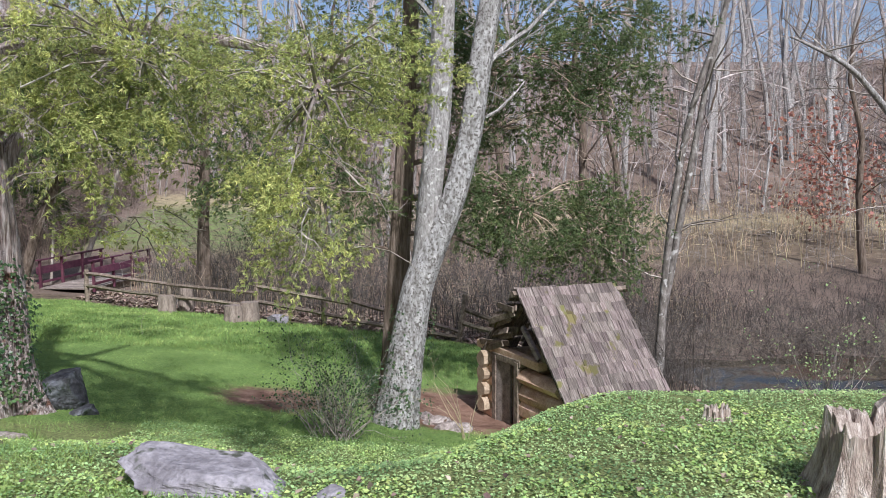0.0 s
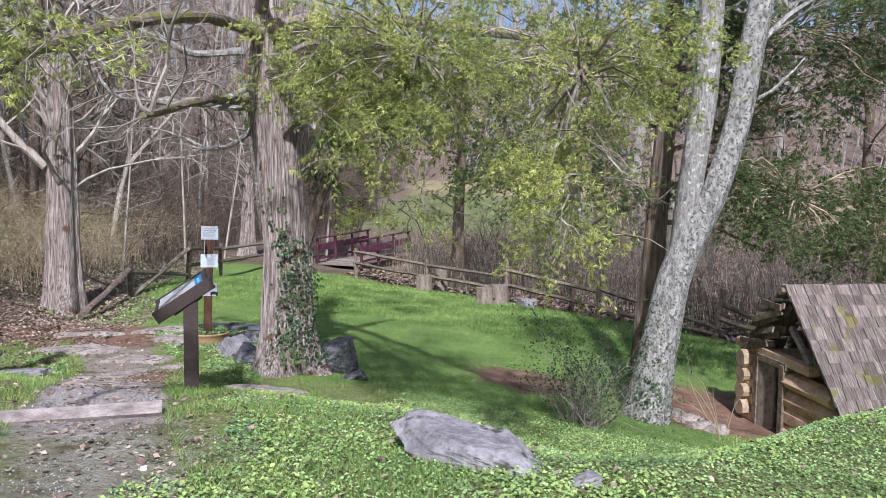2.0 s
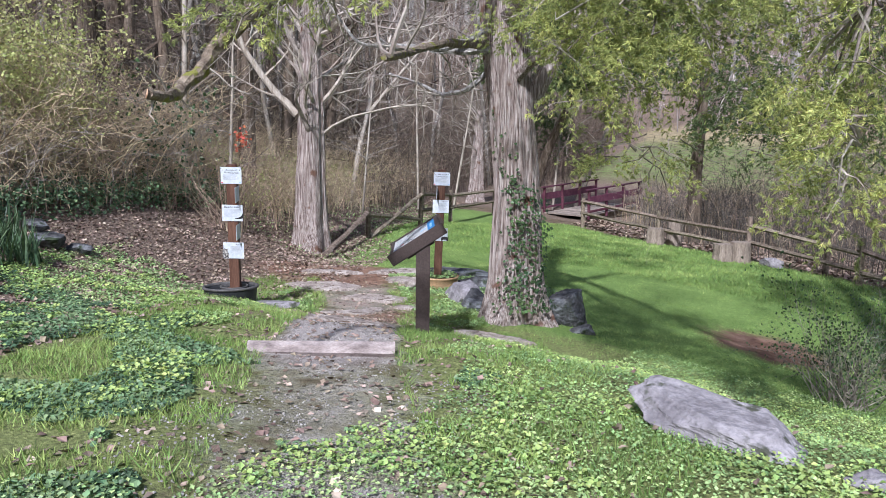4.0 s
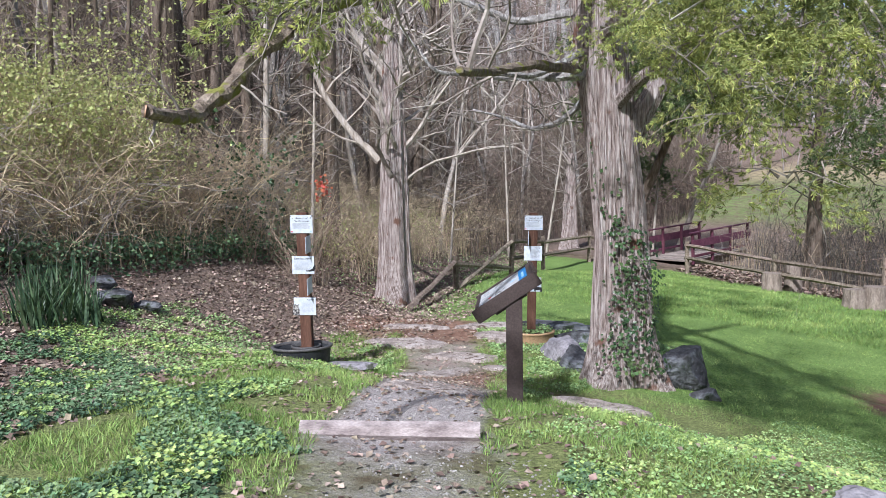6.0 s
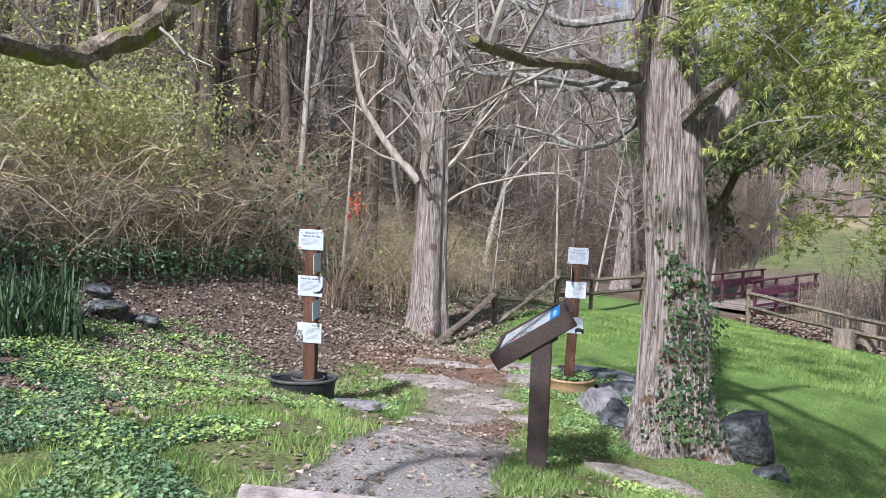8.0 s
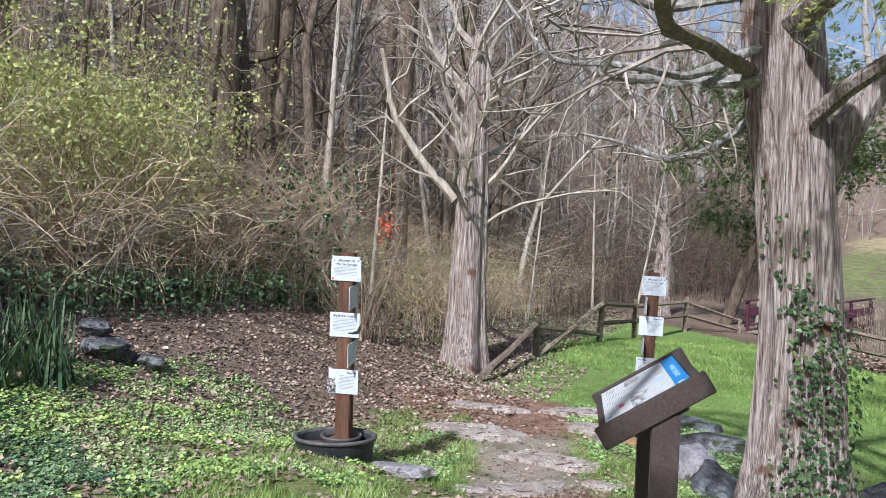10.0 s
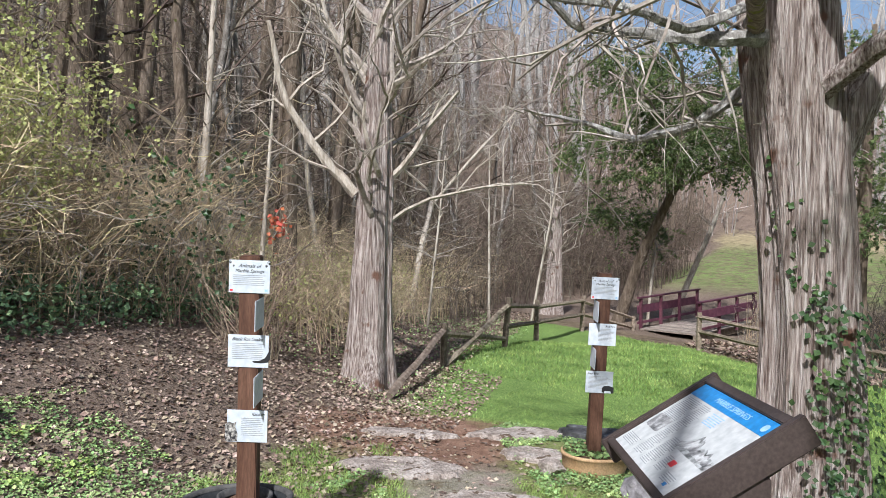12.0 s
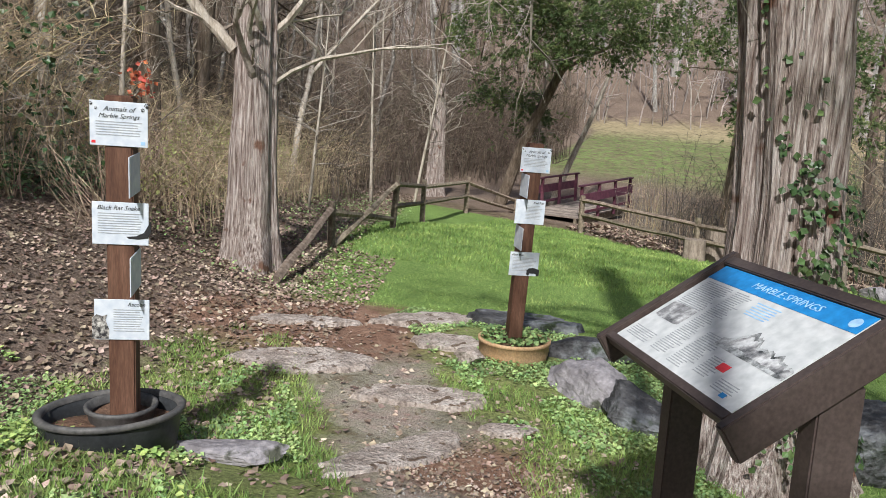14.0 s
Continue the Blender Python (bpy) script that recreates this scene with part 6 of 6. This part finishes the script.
rx = in_box(-4.2, 6.5, 2.2, 12, weedy)
scatter_leaves("ground_ivy", "low yellow-green ivy and weeds covering the bank", "ivy", rx, 150000, 11, (0.011, 0.026), (0.0, 0.05), 0.4)
# bigger leaves, coloured darker for the tree shade that falls here
scatter_leaves("ground_ivy", "low green weeds left of the path", "ivy_mid", in_box(-10, -3.0, 2.0, 6.6, lambda x, y: weedy(x, y) and hill_edge(y) - x < 1.5 and y < 6.1 + 0.5 * noise.noise((x, y, 8))), 44000, 12, (0.018, 0.042), (0.0, 0.045))
scatter_leaves("ground_ivy", "low weeds and clover round the planter", "ivy", in_box(-9.6, -5.6, 9.0, 13.6, lambda x, y: path_line(x, y)[0] > 0.75 and (x + 7.0) ** 2 + (y - 9.7) ** 2 > 0.5 and noise.noise((x * 1.7, y * 1.7, 21)) > -0.15), 17000, 44, (0.016, 0.04), (0.0, 0.045))
scatter_leaves("ground_ivy", "thin low weeds among grass and fallen leaves by the tub", "ivy", in_box(-12, -5.0, 5.7, 9.6, lambda x, y: weedy(x, y) and hill_edge(y) - x < 1.5), 17000, 53, (0.014, 0.034), (0.0, 0.04), 0.5)
patchy = lambda x, y: weedy(x, y) and noise.noise((x * 1.1, y * 1.1, 31)) + 0.6 * noise.noise((x * 3.1, y * 3.1, 33)) > 0.06
scatter_leaves("ground_ivy", "bright yellow-green leafy weeds in patches on the bank", "weed_bright", in_box(-4.4, 3.5, 3.0, 10.5, patchy), 24000, 51, (0.016, 0.036), (0.0, 0.06), 0.45)
scatter_leaves("ground_ivy", "bright leafy weeds in patches beside the tub and the path", "weed_bright", in_box(-11, -4.4, 3.0, 9.5, lambda x, y: patchy(x, y) and path_line(x, y)[0] > 0.8), 11000, 52, (0.02, 0.045), (0.0, 0.06), 0.45)
scatter_leaves("yellow_undergrowth", "yellowing leaves among the brambles", "yellow_leaf", on_hill(0, 10.5, 3.6, 8.0), 36000, 45, (0.03, 0.08), (0.6, 3.0), 1.5)
scatter_leaves("yellow_undergrowth", "yellow-green weeds behind the fence", "yellow_leaf", on_hill(14, 27, 1.6, 5.0), 9000, 46, (0.03, 0.07), (0.1, 1.2), 1.5)
scatter_leaves("ground_ivy", "dark ivy under the brambles", "ivy_mid", on_hill(3, 15, 2.7, 4.6), 11000, 13, (0.04, 0.085), (0.0, 0.55), 1.0)
scatter_leaves("leaf_litter", "brown fallen leaves on the woodland floor", "litter", on_hill(0, 17, -2.2, 5.0), 34000, 14, (0.03, 0.065), (0.0, 0.03))
scatter_leaves("leaf_litter", "brown fallen leaves under the fence and the dead cedar", "litter", on_hill(13, 30, -1.2, 4.0), 15000, 54, (0.035, 0.075), (0.0, 0.04))
scatter_leaves("ground_ivy", "sparse green weeds at the edge of the woods", "ivy", on_hill(13.5, 27, -1.6, 2.0), 4200, 55, (0.02, 0.05), (0.0, 0.12), 0.8)
scatter_leaves("leaf_litter", "brown leaf crumbs before the planter", "litter", in_box(-7.8, -6.2, 8.9, 10.5, lambda x, y: (x + 7.0) ** 2 + (y - 9.7) ** 2 < 0.5), 1500, 47, (0.012, 0.035), (0.0, 0.02), 0.5)
scatter_leaves("leaf_litter", "brown fallen leaves beside the path", "litter", in_box(-10, -0.5, 1.8, 13, lambda x, y: path_line(x, y)[0] < 1.5), 3600, 15, (0.025, 0.06), (0.0, 0.015), 0.3)
scatter_leaves("leaf_litter", "scattered dead leaves on the weeds", "litter", in_box(-4, 5, 2.5, 9), 420, 16, (0.03, 0.06), (0.04, 0.06), 0.5)
scatter_leaves("leaf_litter", "brown leaves beyond the fence", "litter", in_box(-12, 12, 18, 30, lambda x, y: fence_side(x, y) < -0.2 and land(x, y) > -2.45), 12000, 17, (0.08, 0.16), (0.0, 0.06))


def blades(name, label, mat, area, count, seed, h, w, category="grass"):
    rnd = random.Random(seed)
    g = Geo()
    made = 0
    while made < count:
        q = area(rnd)
        if q is None:
            continue
        made += 1
        x, y = q
        z = land(x, y) + 0.03 * noise.noise((x * 1.3, y * 1.3, 0)) - 0.01
        a = rnd.uniform(0, 6.28)
        c, s = math.cos(a) * w, math.sin(a) * w
        hh = rnd.uniform(0.5, 1.2) * h
        g.tri((x - c, y - s, z), (x + c, y + s, z), (x + rnd.gauss(0, hh * 0.5), y + rnd.gauss(0, hh * 0.5), z + hh))
    return stuff(name, g, mat, label, category)


def on_lawn(x, y):
    c = cover(x, y)
    return c["lawn"] > 0.45 and c["bare"] < 0.5


blades("lawn_grass", "short green lawn grass", "grass", in_box(-11, 3, 9.0, 19, on_lawn), 90000, 21, 0.042, 0.005)
blades("lawn_grass", "short green lawn grass by the fence", "grass", in_box(-14, 3, 17, 28, on_lawn), 40000, 22, 0.08, 0.012)
blades("rough_grass", "rough grass tufts along the path", "grass", in_box(-10.5, -0.5, 2.0, 11.5, lambda x, y: 0.55 < path_line(x, y)[0] < 2.4 and noise.noise((x * 1.6, y * 1.6, 40)) > -0.1), 42000, 23, 0.075, 0.005)


def pebbles(label, area, count, seed, size):
    """Loose angular gravel, pressed into the soil."""
    rnd = random.Random(seed)
    g = Geo()
    while count:
        q = area(rnd)
        if q is None:
            continue
        count -= 1
        x, y = q
        z = land(x, y) + 0.035 * noise.noise((x * 1.3, y * 1.3, 0))
        r = rnd.uniform(*size)
        g.box(r, r * rnd.uniform(0.6, 1.0), r * rnd.uniform(0.4, 0.8), pose(x, y, z + r * 0.12, rnd.uniform(-25, 25), rnd.uniform(-25, 25), rnd.uniform(0, 180)), rnd.uniform(0.5, 0.8))
    return stuff("gravel", g, "pebble", label, "gravel")


pebbles("pale gravel scattered over the trodden bank", in_box(-4.2, 0.5, 1.9, 6.0, lambda x, y: path_line(x, y)[0] < 1.1 and noise.noise((x * 1.4, y * 1.4, 71)) > -0.25), 2600, 72, (0.006, 0.017))
pebbles("pale gravel on the footpath", in_box(-8.0, -4.2, 5.6, 10.4, lambda x, y: path_line(x, y)[0] < 0.5), 1100, 73, (0.006, 0.018))


def shrub(name, label, x, y, r, h, seed, leaf_mat, leaves, leaf, stems=40, twig="twig_grey", category="shrub"):
    rnd = random.Random(seed)
    o = Vector(ground_pt(x, y))
    th = thing(name, label, category, Matrix.Translation(o))
    tw, lv = Geo(), Geo()
    tips = []
    for _ in range(stems):
        a = rnd.uniform(0, 6.28)
        branch(tw, Vector((rnd.gauss(0, r * 0.15), rnd.gauss(0, r * 0.15), 0)), Vector((math.cos(a) * rnd.uniform(0, r), math.sin(a) * rnd.uniform(0, r), h * 0.9)), h * rnd.uniform(0.6, 1.05), 0.009, rnd, 2, 4, 0.2, 0.0, 3, tips, 3)
    part("stem_crown", tw, M[twig], th)["kind"] = "stuff"
    for _ in range(leaves):
        p, d, pts = rnd.choice(tips)
        q = pts[rnd.randint(1, len(pts) - 1)] + Vector((rnd.gauss(0, 0.04), rnd.gauss(0, 0.04), rnd.gauss(0, 0.04)))
        ivy_leaf(lv, q, Vector((rnd.gauss(0, 1), rnd.gauss(0, 1), rnd.gauss(0.5, 1))), rnd.uniform(*leaf), rnd)
    if leaves:
        part("foliage", lv, M[leaf_mat], th)["kind"] = "stuff"
    return th


shrub("shrub", "twiggy small-leaved green shrub at the foot of the bank", -1.05, 11.0, 0.9, 1.15, 61, "ivy_dark", 2600, (0.02, 0.04), 60)
shrub("shrub", "bare brown shrub with red leaves on the slope", -13.7, 12.6, 0.8, 2.0, 62, "red_leaf", 0, (0.05, 0.1), 50, "twig_brown")
red = shrub("shrub", "shrub with a few bright red leaves on the slope", -13.65, 13.05, 0.2, 2.0, 63, "red_leaf", 0, (0.05, 0.1), 8, "twig_brown")
_q = random.Random(3)
rl = Geo()
for _ in range(70):
    ivy_leaf(rl, Vector((-13.6 + _q.gauss(0, 0.1), 13.0 + _q.gauss(0, 0.1), 1.8 + _q.gauss(0, 0.13))) - red.matrix_world.translation, Vector((_q.gauss(0, 1), _q.gauss(0, 1), _q.gauss(0.5, 1))), _q.uniform(0.05, 0.09), _q)
part("foliage", rl, M["red_leaf"], red, "bright red leaves")["kind"] = "stuff"
shrub("shrub", "yellow-green shrub on the wooded slope", -15.2, 9.2, 1.4, 3.2, 64, "yellow_leaf", 6000, (0.03, 0.075), 60, "twig_tan")
shrub("shrub", "yellow-green shrub on the wooded slope", -15.6, 7.4, 1.6, 3.7, 65, "yellow_leaf", 7000, (0.03, 0.075), 60, "twig_tan")
shrub("shrub", "thin green-tipped shrub by the pond", 7.0, 13.0, 0.7, 2.0, 66, "ivy", 500, (0.02, 0.05), 16, "twig_grey")
shrub("shrub", "pale bare sapling shoots beside the springhouse", 0.75, 12.2, 0.4, 1.3, 67, "ivy", 0, (0.02, 0.05), 5, "twig_tan")
shrub("shrub", "russet-leaved young tree in the far meadow", 27, 49, 2.2, 7.0, 68, "russet", 1500, (0.12, 0.3), 30, "twig_brown")
shrub("shrub", "green ivy-leaved shrub on the slope", -14.6, 11.8, 0.6, 2.3, 69, "ivy_dark", 700, (0.05, 0.1), 16, "twig_brown")


def strap_plant(x, y, seed):
    rnd = random.Random(seed)
    o = Vector(ground_pt(x, y, -0.02))
    g = Geo()
    for _ in range(70):
        a = rnd.uniform(0, 6.28)
        L = rnd.uniform(0.35, 0.75)
        b = Vector((rnd.gauss(0, 0.12), rnd.gauss(0, 0.12), 0))
        out = Vector((math.cos(a), math.sin(a), 0))
        w = Vector((-out.y, out.x, 0)) * 0.016
        sp = rnd.uniform(0.15, 0.6)
        prev = None
        for k in range(5):
            t = k / 4
            c = b + out * (L * sp * t) + Vector((0, 0, L * (t * 1.25 - sp * 0.9 * t * t)))
            ww = w * (1 - t * t * 0.9)
            if prev:
                g.quad(prev[0], prev[1], c + ww, c - ww)
            prev = (c - ww, c + ww)
    return single("strap_leaf_plant", g, M["blade"], "clump of long dark green strap leaves among fallen leaves", "plant", Matrix.Translation(o), group="strap leaf plants")


for k, (x, y) in enumerate(((-10.5, 6.3), (-10.9, 6.0), (-10.3, 5.7), (-11.2, 6.5))):
    strap_plant(x, y, 80 + k)
weeds = Geo()
_w = random.Random(91)
for _ in range(420):
    a, r = _w.uniform(0, 6.28), 0.34 * math.sqrt(_w.random())
    ivy_leaf(weeds, Vector((r * math.cos(a), r * math.sin(a), 0.27 + _w.uniform(0, 0.07))), Vector((_w.gauss(0, 0.5), _w.gauss(0, 0.5), 1)), _w.uniform(0.03, 0.06), _w)
part("weeds", weeds, M["ivy"], planter, "bright green weeds")["kind"] = "stuff"
